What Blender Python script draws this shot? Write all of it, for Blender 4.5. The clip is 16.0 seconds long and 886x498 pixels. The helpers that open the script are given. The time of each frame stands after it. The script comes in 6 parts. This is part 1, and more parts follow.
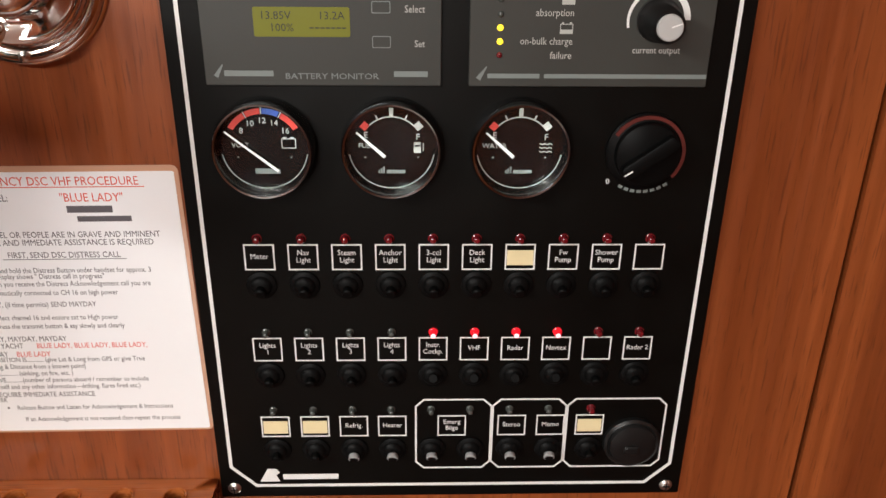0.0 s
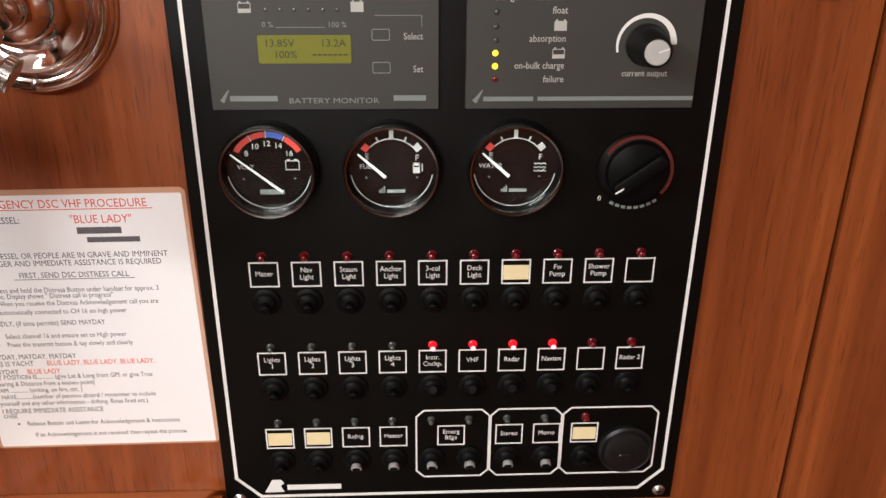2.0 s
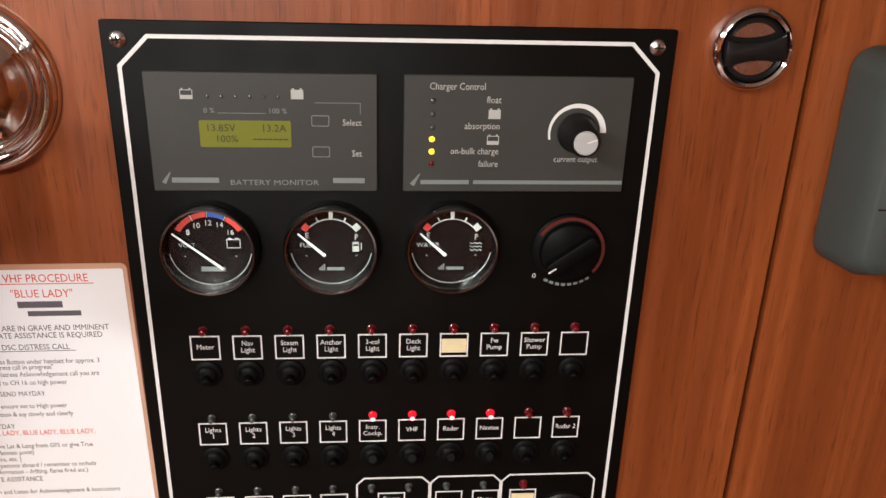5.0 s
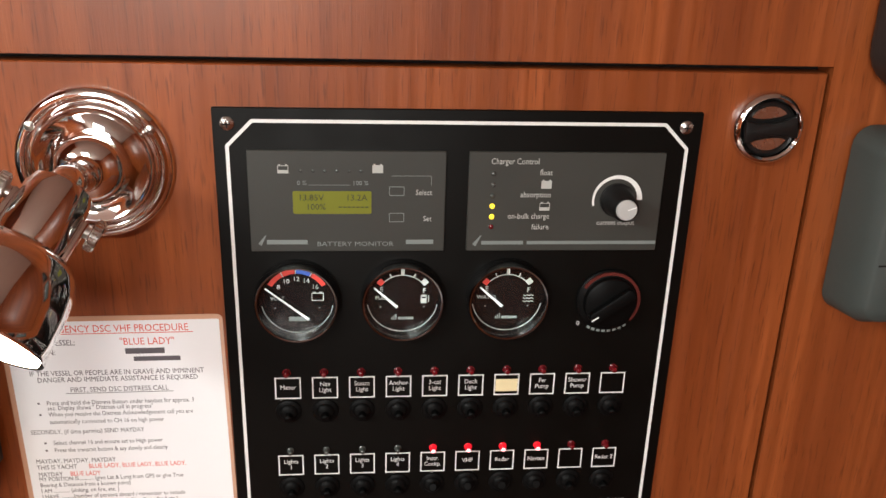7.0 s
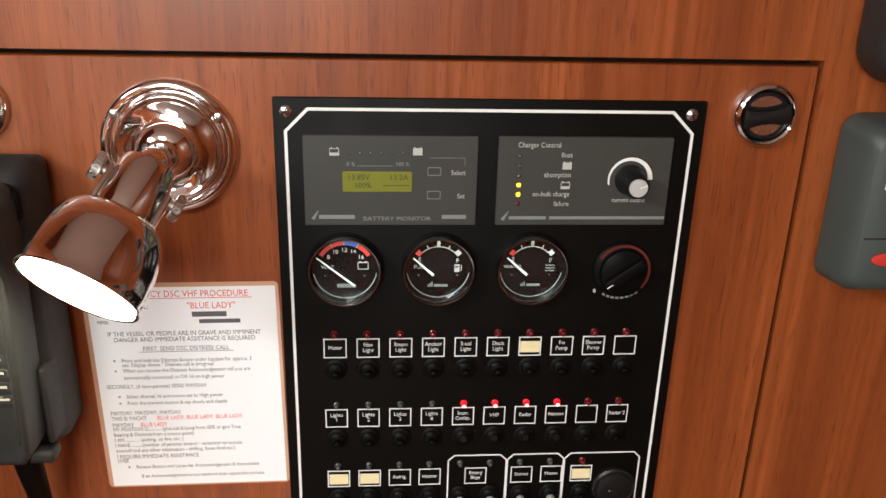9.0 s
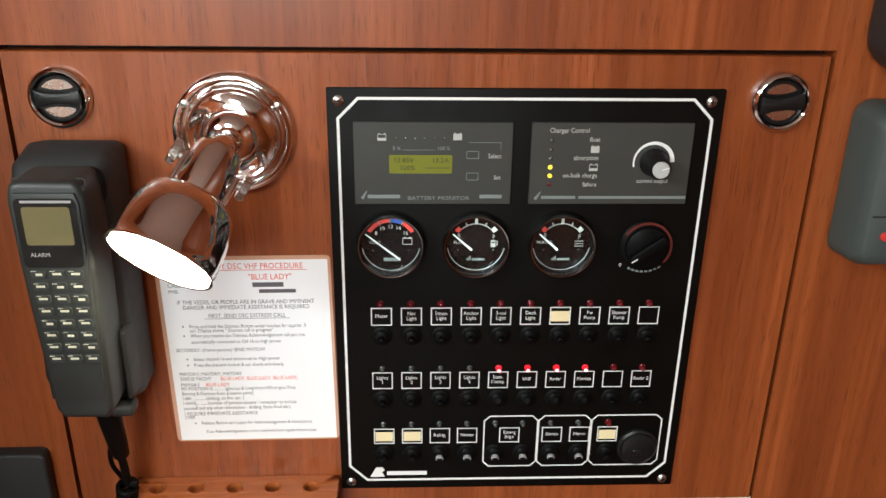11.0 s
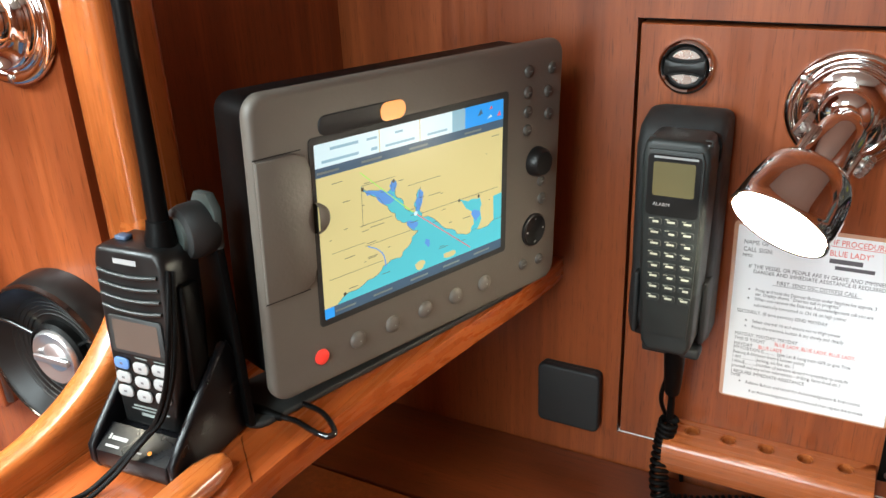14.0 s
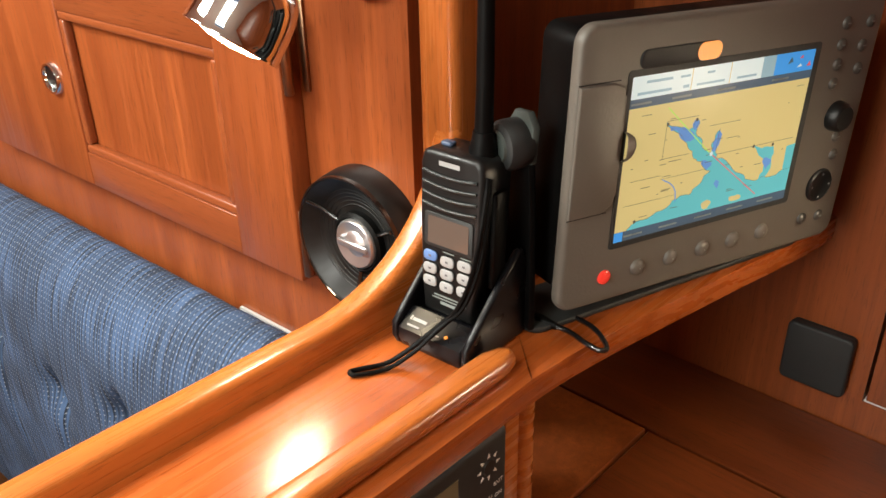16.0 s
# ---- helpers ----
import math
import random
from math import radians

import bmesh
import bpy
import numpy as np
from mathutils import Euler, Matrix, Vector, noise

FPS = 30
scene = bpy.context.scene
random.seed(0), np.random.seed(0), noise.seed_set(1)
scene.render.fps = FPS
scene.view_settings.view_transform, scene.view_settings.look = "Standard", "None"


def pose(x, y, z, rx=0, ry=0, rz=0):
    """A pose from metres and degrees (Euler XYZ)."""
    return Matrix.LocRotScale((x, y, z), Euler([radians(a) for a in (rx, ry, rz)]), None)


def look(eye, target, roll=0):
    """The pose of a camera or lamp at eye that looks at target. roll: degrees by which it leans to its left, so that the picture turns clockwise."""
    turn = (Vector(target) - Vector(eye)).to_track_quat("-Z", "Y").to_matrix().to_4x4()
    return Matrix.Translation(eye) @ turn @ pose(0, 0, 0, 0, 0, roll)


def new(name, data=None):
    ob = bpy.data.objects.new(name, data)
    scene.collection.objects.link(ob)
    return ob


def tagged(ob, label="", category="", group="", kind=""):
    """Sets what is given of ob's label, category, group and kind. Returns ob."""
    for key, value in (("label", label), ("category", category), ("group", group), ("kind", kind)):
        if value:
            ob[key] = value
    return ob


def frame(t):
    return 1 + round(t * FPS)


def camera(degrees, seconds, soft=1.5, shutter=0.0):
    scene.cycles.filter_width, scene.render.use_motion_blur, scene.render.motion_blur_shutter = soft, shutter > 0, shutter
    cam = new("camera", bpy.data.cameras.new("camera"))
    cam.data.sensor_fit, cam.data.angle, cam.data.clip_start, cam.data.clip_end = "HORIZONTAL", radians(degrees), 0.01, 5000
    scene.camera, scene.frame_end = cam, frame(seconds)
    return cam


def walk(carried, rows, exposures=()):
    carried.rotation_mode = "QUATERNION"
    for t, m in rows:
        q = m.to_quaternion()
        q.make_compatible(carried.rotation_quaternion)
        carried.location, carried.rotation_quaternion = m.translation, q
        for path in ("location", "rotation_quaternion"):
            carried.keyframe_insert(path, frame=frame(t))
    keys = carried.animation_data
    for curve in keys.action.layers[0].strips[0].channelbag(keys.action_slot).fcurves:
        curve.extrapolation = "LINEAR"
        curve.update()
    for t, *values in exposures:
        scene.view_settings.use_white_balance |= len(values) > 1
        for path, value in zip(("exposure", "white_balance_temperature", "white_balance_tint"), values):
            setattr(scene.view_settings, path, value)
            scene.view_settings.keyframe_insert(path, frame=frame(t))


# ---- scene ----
cam = camera(55.5, 16.0)
PATH = [
    (0, (-0.012, -0.001, 1.316), (0.046, 1.808, 0.467), 0.7),
    (0.5, (-0.008, -0.002, 1.314), (0.055, 1.807, 0.462), 0.8),
    (1, (-0.006, -0.016, 1.318), (-0.059, 1.805, 0.493), -1.7),
    (1.5, (-0.017, -0.016, 1.329), (-0.023, 1.81, 0.512), -0.6),
    (2, (-0.018, -0.015, 1.328), (0.065, 1.801, 0.496), 0.4),
    (2.5, (-0.014, -0.016, 1.326), (0.097, 1.795, 0.483), 0.9),
    (3, (-0.01, -0.017, 1.321), (0.126, 1.795, 0.486), 1.0),
    (3.5, (-0.012, -0.018, 1.319), (0.122, 1.791, 0.478), 1.3),
    (4, (-0.014, -0.018, 1.322), (0.121, 1.787, 0.472), 1.1),
    (4.5, (-0.01, -0.022, 1.321), (0.135, 1.798, 0.503), 1.3),
    (5, (-0.002, -0.015, 1.363), (0.162, 1.819, 0.582), 1.8),
    (5.2, (-0.008, -0.018, 1.366), (0.176, 1.825, 0.613), 1.8),
    (7.5, (-0.056, -0.089, 1.407), (0.118, 1.773, 0.697), 1.8),
    (8, (-0.063, -0.105, 1.407), (0.098, 1.756, 0.692), 1.7),
    (8.5, (-0.071, -0.122, 1.408), (0.087, 1.737, 0.687), 1.6),
    (10.8, (-0.076, -0.194, 1.433), (0.032, 1.652, 0.671), 0.9),
    (11, (-0.081, -0.196, 1.432), (-0.003, 1.648, 0.661), 0.8),
    (11.5, (-0.089, -0.205, 1.434), (-0.092, 1.645, 0.675), 0.4),
    (12, (-0.094, -0.208, 1.438), (-0.178, 1.644, 0.687), 0.2),
    (12.5, (-0.107, -0.213, 1.437), (-0.318, 1.616, 0.656), -0.0),
    (13, (-0.133, -0.233, 1.438), (-0.53, 1.551, 0.625), -0.4),
    (13.5, (-0.166, -0.258, 1.439), (-0.813, 1.451, 0.625), -1.5),
    (14, (-0.192, -0.277, 1.447), (-1.069, 1.324, 0.63), -2.6),
    (14.5, (-0.208, -0.291, 1.448), (-1.196, 1.233, 0.612), -2.6),
    (15, (-0.212, -0.303, 1.455), (-1.272, 1.149, 0.579), -1.8),
    (15.5, (-0.213, -0.328, 1.46), (-1.357, 1.04, 0.555), -1.8),
    (16, (-0.225, -0.352, 1.457), (-1.442, 0.929, 0.521), -1.3),
]
EXPOSURES = [(0.0, 0.08, 6450, 8), (2.0, 0.13, 6450, 9), (5.0, 0.18, 6450, 9), (8.0, 0.23, 6350, 5), (11.0, 0.28, 5950, -1), (12.5, 0.27, 5650, -5),
             (13.5, 0.40, 5600, -4), (14.5, 0.36, 5900, -3), (15.5, 0.12, 6450, 1), (16.0, 0.07, 6700, 3)]
walk(cam, [(t, look(eye, target, roll)) for t, eye, target, roll in PATH], EXPOSURES)

# ---- world and large lights ----
world = bpy.data.worlds.new("sky")
scene.world = world
world.use_nodes = True
wn = world.node_tree.nodes
sky = wn.new("ShaderNodeTexSky")
sky.sky_type, sky.sun_disc = "NISHITA", False
sky.sun_elevation, sky.sun_rotation = radians(48), radians(200)
world.node_tree.links.new(sky.outputs[0], wn["Background"].inputs[0])
wn["Background"].inputs[1].default_value = 0.1


def area_lamp(name, m, sx, sy, watts, colour):
    data = bpy.data.lights.new(name, "AREA")
    data.shape, data.size, data.size_y, data.energy, data.color = "RECTANGLE", sx, sy, watts, colour
    ob = new(name, data)
    ob.matrix_world = m
    return ob


# daylight through the companionway behind the navigator and the hatch over the saloon
area_lamp("companionway_daylight", look((-0.55, -1.62, 1.62), (-0.25, 0.3, 1.1)), 0.70, 0.60, 19, (1.0, 0.97, 0.93))
area_lamp("hatch_daylight", look((-1.35, -0.75, 1.97), (-1.35, -0.75, 0.0)), 0.56, 0.56, 46, (1.0, 0.98, 0.95))
# fill lamp from an unseen opening, added to brighten the notice and shelf
area_lamp("chart_fill_light", look((-0.42, -0.75, 1.97), (-0.42, -0.75, 0.0)), 0.36, 0.36, 7.0, (1.0, 0.96, 0.88))

# ---- materials ----


def material(name, colour=(0.5, 0.5, 0.5), rough=0.5, metal=0.0, coat=0.0, spec=0.5, vary=0.0, bump=0.0, scale=60.0, glow=None, glow_strength=0.0):
    m = bpy.data.materials.new(name)
    m.use_nodes = True
    nt = m.node_tree
    b = nt.nodes["Principled BSDF"]
    b.inputs["Base Color"].default_value = (*colour, 1)
    b.inputs["Roughness"].default_value = rough
    b.inputs["Metallic"].default_value = metal
    b.inputs["Coat Weight"].default_value = coat
    b.inputs["Coat Roughness"].default_value = 0.08
    b.inputs["Specular IOR Level"].default_value = spec
    if glow:
        b.inputs["Emission Color"].default_value = (*glow, 1)
        b.inputs["Emission Strength"].default_value = glow_strength
    if vary or bump:
        tc = nt.nodes.new("ShaderNodeTexCoord")
        n1 = nt.nodes.new("ShaderNodeTexNoise")
        n1.inputs["Scale"].default_value, n1.inputs["Detail"].default_value = scale, 6
        nt.links.new(tc.outputs["Object"], n1.inputs["Vector"])
        n2 = nt.nodes.new("ShaderNodeTexNoise")
        n2.inputs["Scale"].default_value, n2.inputs["Detail"].default_value = scale * 12, 3
        nt.links.new(tc.outputs["Object"], n2.inputs["Vector"])
        if vary:
            mix = nt.nodes.new("ShaderNodeMix")
            mix.data_type = "RGBA"
            mix.inputs["A"].default_value = (*[c * (1 - vary) for c in colour], 1)
            mix.inputs["B"].default_value = (*[min(1, c * (1 + vary)) for c in colour], 1)
            nt.links.new(n1.outputs["Fac"], mix.inputs["Factor"])
            nt.links.new(mix.outputs["Result"], b.inputs["Base Color"])
            mr = nt.nodes.new("ShaderNodeMapRange")
            mr.inputs["To Min"].default_value, mr.inputs["To Max"].default_value = max(0.02, rough - 0.12 * vary / 0.2), min(1, rough + 0.12 * vary / 0.2)
            nt.links.new(n1.outputs["Fac"], mr.inputs["Value"])
            nt.links.new(mr.outputs["Result"], b.inputs["Roughness"])
        if bump:
            bp = nt.nodes.new("ShaderNodeBump")
            bp.inputs["Strength"].default_value, bp.inputs["Distance"].default_value = bump, 0.0006
            nt.links.new(n2.outputs["Fac"], bp.inputs["Height"])
            nt.links.new(bp.outputs["Normal"], b.inputs["Normal"])
    return m


def wood(name, dark, light, along="Z", rough=0.34, coat=0.2, seed=0.0, ribbon=26.0, gloss=0.12):
    """Varnished mahogany: broad ribbons, streaks and short dark pores along one axis."""
    m = bpy.data.materials.new(name)
    m.use_nodes = True
    nt = m.node_tree
    b = nt.nodes["Principled BSDF"]
    b.inputs["Coat Weight"].default_value = coat
    b.inputs["Coat Roughness"].default_value = gloss
    tc = nt.nodes.new("ShaderNodeTexCoord")

    def streak(across, length, detail, distort):
        mp = nt.nodes.new("ShaderNodeMapping")
        mp.inputs["Scale"].default_value = [length if a == along else across for a in "XYZ"]
        mp.inputs["Location"].default_value = (seed, seed * 1.7, seed * 0.6)
        nt.links.new(tc.outputs["Object"], mp.inputs["Vector"])
        n = nt.nodes.new("ShaderNodeTexNoise")
        n.inputs["Scale"].default_value, n.inputs["Detail"].default_value, n.inputs["Distortion"].default_value = 1.0, detail, distort
        nt.links.new(mp.outputs["Vector"], n.inputs["Vector"])
        return n.outputs["Fac"]

    def blend(fac, a, c, kind="MIX"):
        mx = nt.nodes.new("ShaderNodeMix")
        mx.data_type, mx.blend_type = "RGBA", kind
        for key, v in (("Factor", fac), ("A", a), ("B", c)):
            if isinstance(v, bpy.types.NodeSocket):
                nt.links.new(v, mx.inputs[key])
            else:
                mx.inputs[key].default_value = v if key == "Factor" else (*v, 1)
        return mx.outputs["Result"]

    def ramp(fac, lo, hi):
        r = nt.nodes.new("ShaderNodeMapRange")
        r.inputs["From Min"].default_value, r.inputs["From Max"].default_value = lo, hi
        nt.links.new(fac, r.inputs["Value"])
        return r.outputs["Result"]

    broad = ramp(streak(ribbon, 1.3, 4, 0.7), 0.33, 0.67)
    mottle = ramp(streak(ribbon * 2.6, 9.0, 4, 1.2), 0.3, 0.75)
    fine = ramp(streak(160.0, 3.0, 5, 0.25), 0.3, 0.72)
    pores = streak(700.0, 42.0, 2, 0.1)
    col = blend(broad, dark, light)
    weak = nt.nodes.new("ShaderNodeMath")
    weak.operation = "MULTIPLY_ADD"
    nt.links.new(fine, weak.inputs[0])
    weak.inputs[1].default_value, weak.inputs[2].default_value = 0.62, 0.38
    col = blend(weak.outputs[0], [c * 0.80 for c in dark], col)
    soft = nt.nodes.new("ShaderNodeMath")
    soft.operation = "MULTIPLY"
    nt.links.new(mottle, soft.inputs[0])
    soft.inputs[1].default_value = 0.50
    col = blend(soft.outputs[0], col, [0.5 * (p + q) * 0.78 for p, q in zip(dark, light)])
    half = nt.nodes.new("ShaderNodeMath")
    half.operation = "MULTIPLY"
    nt.links.new(ramp(pores, 0.58, 0.70), half.inputs[0])
    half.inputs[1].default_value = 0.55
    col = blend(half.outputs[0], col, [c * 0.45 for c in dark])
    nt.links.new(col, b.inputs["Base Color"])
    mr = nt.nodes.new("ShaderNodeMapRange")
    mr.inputs["To Min"].default_value, mr.inputs["To Max"].default_value = rough - 0.06, rough + 0.1
    nt.links.new(fine, mr.inputs["Value"])
    nt.links.new(mr.outputs["Result"], b.inputs["Roughness"])
    bp = nt.nodes.new("ShaderNodeBump")
    bp.inputs["Strength"].default_value, bp.inputs["Distance"].default_value = 0.25, 0.0004
    nt.links.new(pores, bp.inputs["Height"])
    nt.links.new(bp.outputs["Normal"], b.inputs["Normal"])
    return m


def fabric(name, coords="UV"):
    m = bpy.data.materials.new(name)
    m.use_nodes = True
    nt = m.node_tree
    b = nt.nodes["Principled BSDF"]
    b.inputs["Roughness"].default_value = 0.85
    b.inputs["Sheen Weight"].default_value = 0.0
    tc = nt.nodes.new("ShaderNodeTexCoord")
    mp = nt.nodes.new("ShaderNodeMapping")
    mp.inputs["Scale"].default_value = (300, 9, 1)
    nt.links.new(tc.outputs[coords], mp.inputs["Vector"])
    n = nt.nodes.new("ShaderNodeTexNoise")
    n.inputs["Scale"].default_value, n.inputs["Detail"].default_value = 1.0, 4
    nt.links.new(mp.outputs["Vector"], n.inputs["Vector"])
    big = nt.nodes.new("ShaderNodeTexNoise")
    big.inputs["Scale"].default_value = 9
    nt.links.new(tc.outputs["Object"], big.inputs["Vector"])
    a = nt.nodes.new("ShaderNodeMix")
    a.data_type = "RGBA"
    a.inputs["A"].default_value, a.inputs["B"].default_value = (0.005, 0.009, 0.018, 1), (0.054, 0.100, 0.200, 1)
    streak = nt.nodes.new("ShaderNodeMapRange")
    streak.inputs["From Min"].default_value, streak.inputs["From Max"].default_value = 0.36, 0.60
    nt.links.new(n.outputs["Fac"], streak.inputs["Value"])
    nap = nt.nodes.new("ShaderNodeMapRange")
    nap.inputs["From Min"].default_value, nap.inputs["From Max"].default_value, nap.inputs["To Min"].default_value = 0.35, 0.65, 0.45
    nt.links.new(big.outputs["Fac"], nap.inputs["Value"])
    worn = nt.nodes.new("ShaderNodeMath")
    worn.operation = "MULTIPLY"
    nt.links.new(streak.outputs["Result"], worn.inputs[0])
    nt.links.new(nap.outputs["Result"], worn.inputs[1])
    nt.links.new(worn.outputs[0], a.inputs["Factor"])
    v = nt.nodes.new("ShaderNodeTexVoronoi")
    v.voronoi_dimensions = "2D"
    v.inputs["Scale"].default_value, v.inputs["Randomness"].default_value = 155, 0.10
    mv = nt.nodes.new("ShaderNodeMapping")
    mv.inputs["Scale"].default_value = (1.0, 0.8, 1.0)
    nt.links.new(tc.outputs[coords], mv.inputs["Vector"])
    nt.links.new(mv.outputs["Vector"], v.inputs["Vector"])
    lt = nt.nodes.new("ShaderNodeMath")
    lt.operation = "LESS_THAN"
    lt.inputs[1].default_value = 0.17
    nt.links.new(v.outputs["Distance"], lt.inputs[0])
    f = nt.nodes.new("ShaderNodeMath")
    f.operation = "MULTIPLY"
    f.inputs[1].default_value = 0.4
    nt.links.new(lt.outputs[0], f.inputs[0])
    d = nt.nodes.new("ShaderNodeMix")
    d.data_type = "RGBA"
    d.inputs["B"].default_value = (0.32, 0.34, 0.38, 1)
    nt.links.new(f.outputs[0], d.inputs["Factor"])
    nt.links.new(a.outputs["Result"], d.inputs["A"])
    nt.links.new(d.outputs["Result"], b.inputs["Base Color"])
    bp = nt.nodes.new("ShaderNodeBump")
    bp.inputs["Strength"].default_value, bp.inputs["Distance"].default_value = 0.5, 0.001
    nt.links.new(n.outputs["Fac"], bp.inputs["Height"])
    nt.links.new(bp.outputs["Normal"], b.inputs["Normal"])
    return m


def glass(name, rough=0.0):
    m = bpy.data.materials.new(name)
    m.use_nodes = True
    b = m.node_tree.nodes["Principled BSDF"]
    b.inputs["Base Color"].default_value = (0.95, 0.97, 0.97, 1)
    b.inputs["Transmission Weight"].default_value, b.inputs["Roughness"].default_value, b.inputs["IOR"].default_value = 1.0, rough, 1.28
    return m


MAHOGANY = wood("mahogany", (0.185, 0.0405, 0.0100), (0.385, 0.099, 0.0245))
MAHOGANY_H = wood("mahogany_lengthwise", (0.105, 0.021, 0.005), (0.205, 0.047, 0.011), "X", seed=3.0)
MAHOGANY_DOOR = wood("mahogany_saloon", (0.20, 0.043, 0.011), (0.36, 0.092, 0.024), "Z", seed=7.0)
MAHOGANY_DOOR_H = wood("mahogany_saloon_rail", (0.21, 0.048, 0.014), (0.31, 0.082, 0.024), "X", seed=9.0)
# rail and post mahogany lightened and yellowed: strong light put into the colour
LIT_WOOD = wood("lit_mahogany", (0.42, 0.111, 0.021), (0.60, 0.178, 0.035), "Y", rough=0.26, coat=0.5, seed=5.0, gloss=0.17)
# shelf mahogany, its colour also raised for the light falling on it
SHELF_WOOD = wood("lit_shelf_mahogany", (0.33, 0.070, 0.013), (0.48, 0.113, 0.020), "Y", rough=0.26, coat=0.5, seed=4.0, gloss=0.17)
LIT_WOOD_Z = wood("lit_mahogany_upright", (0.38, 0.098, 0.021), (0.54, 0.158, 0.034), "Z", rough=0.24, coat=0.5, seed=8.0)
HONEY_X = wood("honey_mahogany_cross", (0.32, 0.084, 0.021), (0.46, 0.132, 0.034), "X", rough=0.25, coat=0.5, seed=6.0)
PLATE = material("black_engraved_plate", (0.0030, 0.0026, 0.0021), 0.5, vary=0.25, bump=0.05, scale=40, spec=0.11)
BLACK = material("black_plastic", (0.007, 0.007, 0.007), 0.36, spec=0.35, vary=0.3, bump=0.08, scale=50)
MATT_BLACK = material("matt_black_plastic", (0.016, 0.017, 0.017), 0.6, vary=0.3, bump=0.3, scale=60)
RUBBER = material("black_rubber", (0.003, 0.003, 0.003), 0.45, spec=0.09, vary=0.2, bump=0.1, scale=60)
# near-black for joints and slots, also standing in for the open locker's shade
DARK = material("gap_and_shade_black", (0.008, 0.005, 0.004), 0.9)
WHITE = material("white_print", (0.80, 0.80, 0.78), 0.55)
SOFT_PRINT = material("soft_white_print", (0.46, 0.47, 0.44), 0.55)
SILVER_PRINT = material("grey_print", (0.20, 0.23, 0.22), 0.5)
GREY = material("grey_front_plate", (0.036, 0.037, 0.032), 0.5, vary=0.12, bump=0.1, scale=30)
CHROME = material("chrome", (0.80, 0.79, 0.78), 0.06, 1.0)
STEEL = material("brushed_steel", (0.55, 0.53, 0.50), 0.28, 1.0, vary=0.15, scale=80)
BRASS = material("bronze_hinge", (0.30, 0.17, 0.10), 0.36, 1.0, vary=0.2, scale=80)
RED_PRINT = material("red_print", (0.55, 0.035, 0.025), 0.5)
BLUE_PRINT = material("blue_print", (0.03, 0.09, 0.42), 0.5)
DARK_RED = material("dark_red_print", (0.10, 0.012, 0.008), 0.5)
LED_OFF = material("unlit_red_lens", (0.13, 0.006, 0.010), 0.12, coat=0.8)
LED_DARK = material("unlit_grey_lens", (0.06, 0.065, 0.06), 0.25, coat=0.4)
LED_ON = material("lit_red_lens", (0.35, 0.010, 0.012), 0.2, glow=(1.0, 0.012, 0.030), glow_strength=0.75)
LED_CORE = material("glowing_lamp_core", (0.6, 0.2, 0.2), 0.2, glow=(1.0, 0.34, 0.36), glow_strength=2.6)
LED_YELLOW = material("lit_yellow_lens", (0.9, 0.7, 0.05), 0.2, glow=(1.0, 0.72, 0.03), glow_strength=1.6)
TAPE = material("cream_label_tape", (0.80, 0.68, 0.40), 0.6, vary=0.08, scale=120)
LCD = material("green_lcd", (0.17, 0.18, 0.03), 0.25, coat=0.4, glow=(0.30, 0.32, 0.02), glow_strength=0.05)
LCD_INK = material("lcd_ink", (0.025, 0.03, 0.01), 0.4)
LCD_BROWN = material("unlit_brown_lcd", (0.10, 0.075, 0.062), 0.18, coat=0.5)
LCD_GREY = material("unlit_lcd", (0.135, 0.118, 0.058), 0.2, coat=0.5)
GLASS = glass("clear_glass")
PAPER = material("laminated_paper", (0.91, 0.91, 0.92), 0.35, vary=0.02, scale=20)
LAMINATE = material("clear_laminate_edge", (0.62, 0.36, 0.24), 0.12, coat=0.6)
INK = material("black_ink", (0.11, 0.10, 0.11), 0.6)
RED_INK = material("red_ink", (0.72, 0.10, 0.07), 0.6)
BULB = material("lit_bulb", (1, 1, 1), 0.3, glow=(1.0, 0.80, 0.58), glow_strength=64.0)
SOFT_GREY = material("taupe_instrument_case", (0.112, 0.098, 0.082), 0.5, vary=0.08, bump=0.25, scale=30)
SLATE = material("slate_grey_plastic", (0.046, 0.057, 0.053), 0.5, vary=0.1, bump=0.2, scale=40)
CHARCOAL = material("charcoal_handset_plastic", (0.017, 0.020, 0.019), 0.5, vary=0.15, bump=0.2, scale=60)
KEY_GREY = material("pale_rubber_key", (0.32, 0.32, 0.32), 0.45)
KEY_BLUE = material("blue_rubber_key", (0.10, 0.19, 0.42), 0.45)
KEY_SLATE = material("slate_blue_key", (0.07, 0.10, 0.17), 0.45)
KEY_DARK = material("dark_instrument_key", (0.050, 0.045, 0.039), 0.45, vary=0.1, scale=60)
KEY_LEGEND = material("key_legend", (0.45, 0.45, 0.36), 0.5)
CHARGER_BLACK = material("charger_plastic", (0.005, 0.005, 0.006), 0.3, spec=0.22, vary=0.2, bump=0.06, scale=60)
GLOSS_BLACK = material("gloss_black_bezel", (0.006, 0.006, 0.006), 0.14, spec=0.7, coat=0.5, vary=0.2, scale=30)
DULL_CHROME = material("dark_chrome", (0.22, 0.22, 0.22), 0.16, 1.0)
CAP_GREY = material("pale_grey_cap", (0.46, 0.46, 0.45), 0.4)
ALU = material("satin_aluminium", (0.62, 0.61, 0.62), 0.3, 0.9)
CEIL = material("cream_headliner", (0.72, 0.69, 0.63), 0.7, vary=0.05, bump=0.2, scale=8)
SOLE = wood("cabin_sole", (0.20, 0.075, 0.026), (0.34, 0.14, 0.05), "X", seed=11.0)
FABRIC = fabric("blue_velour")
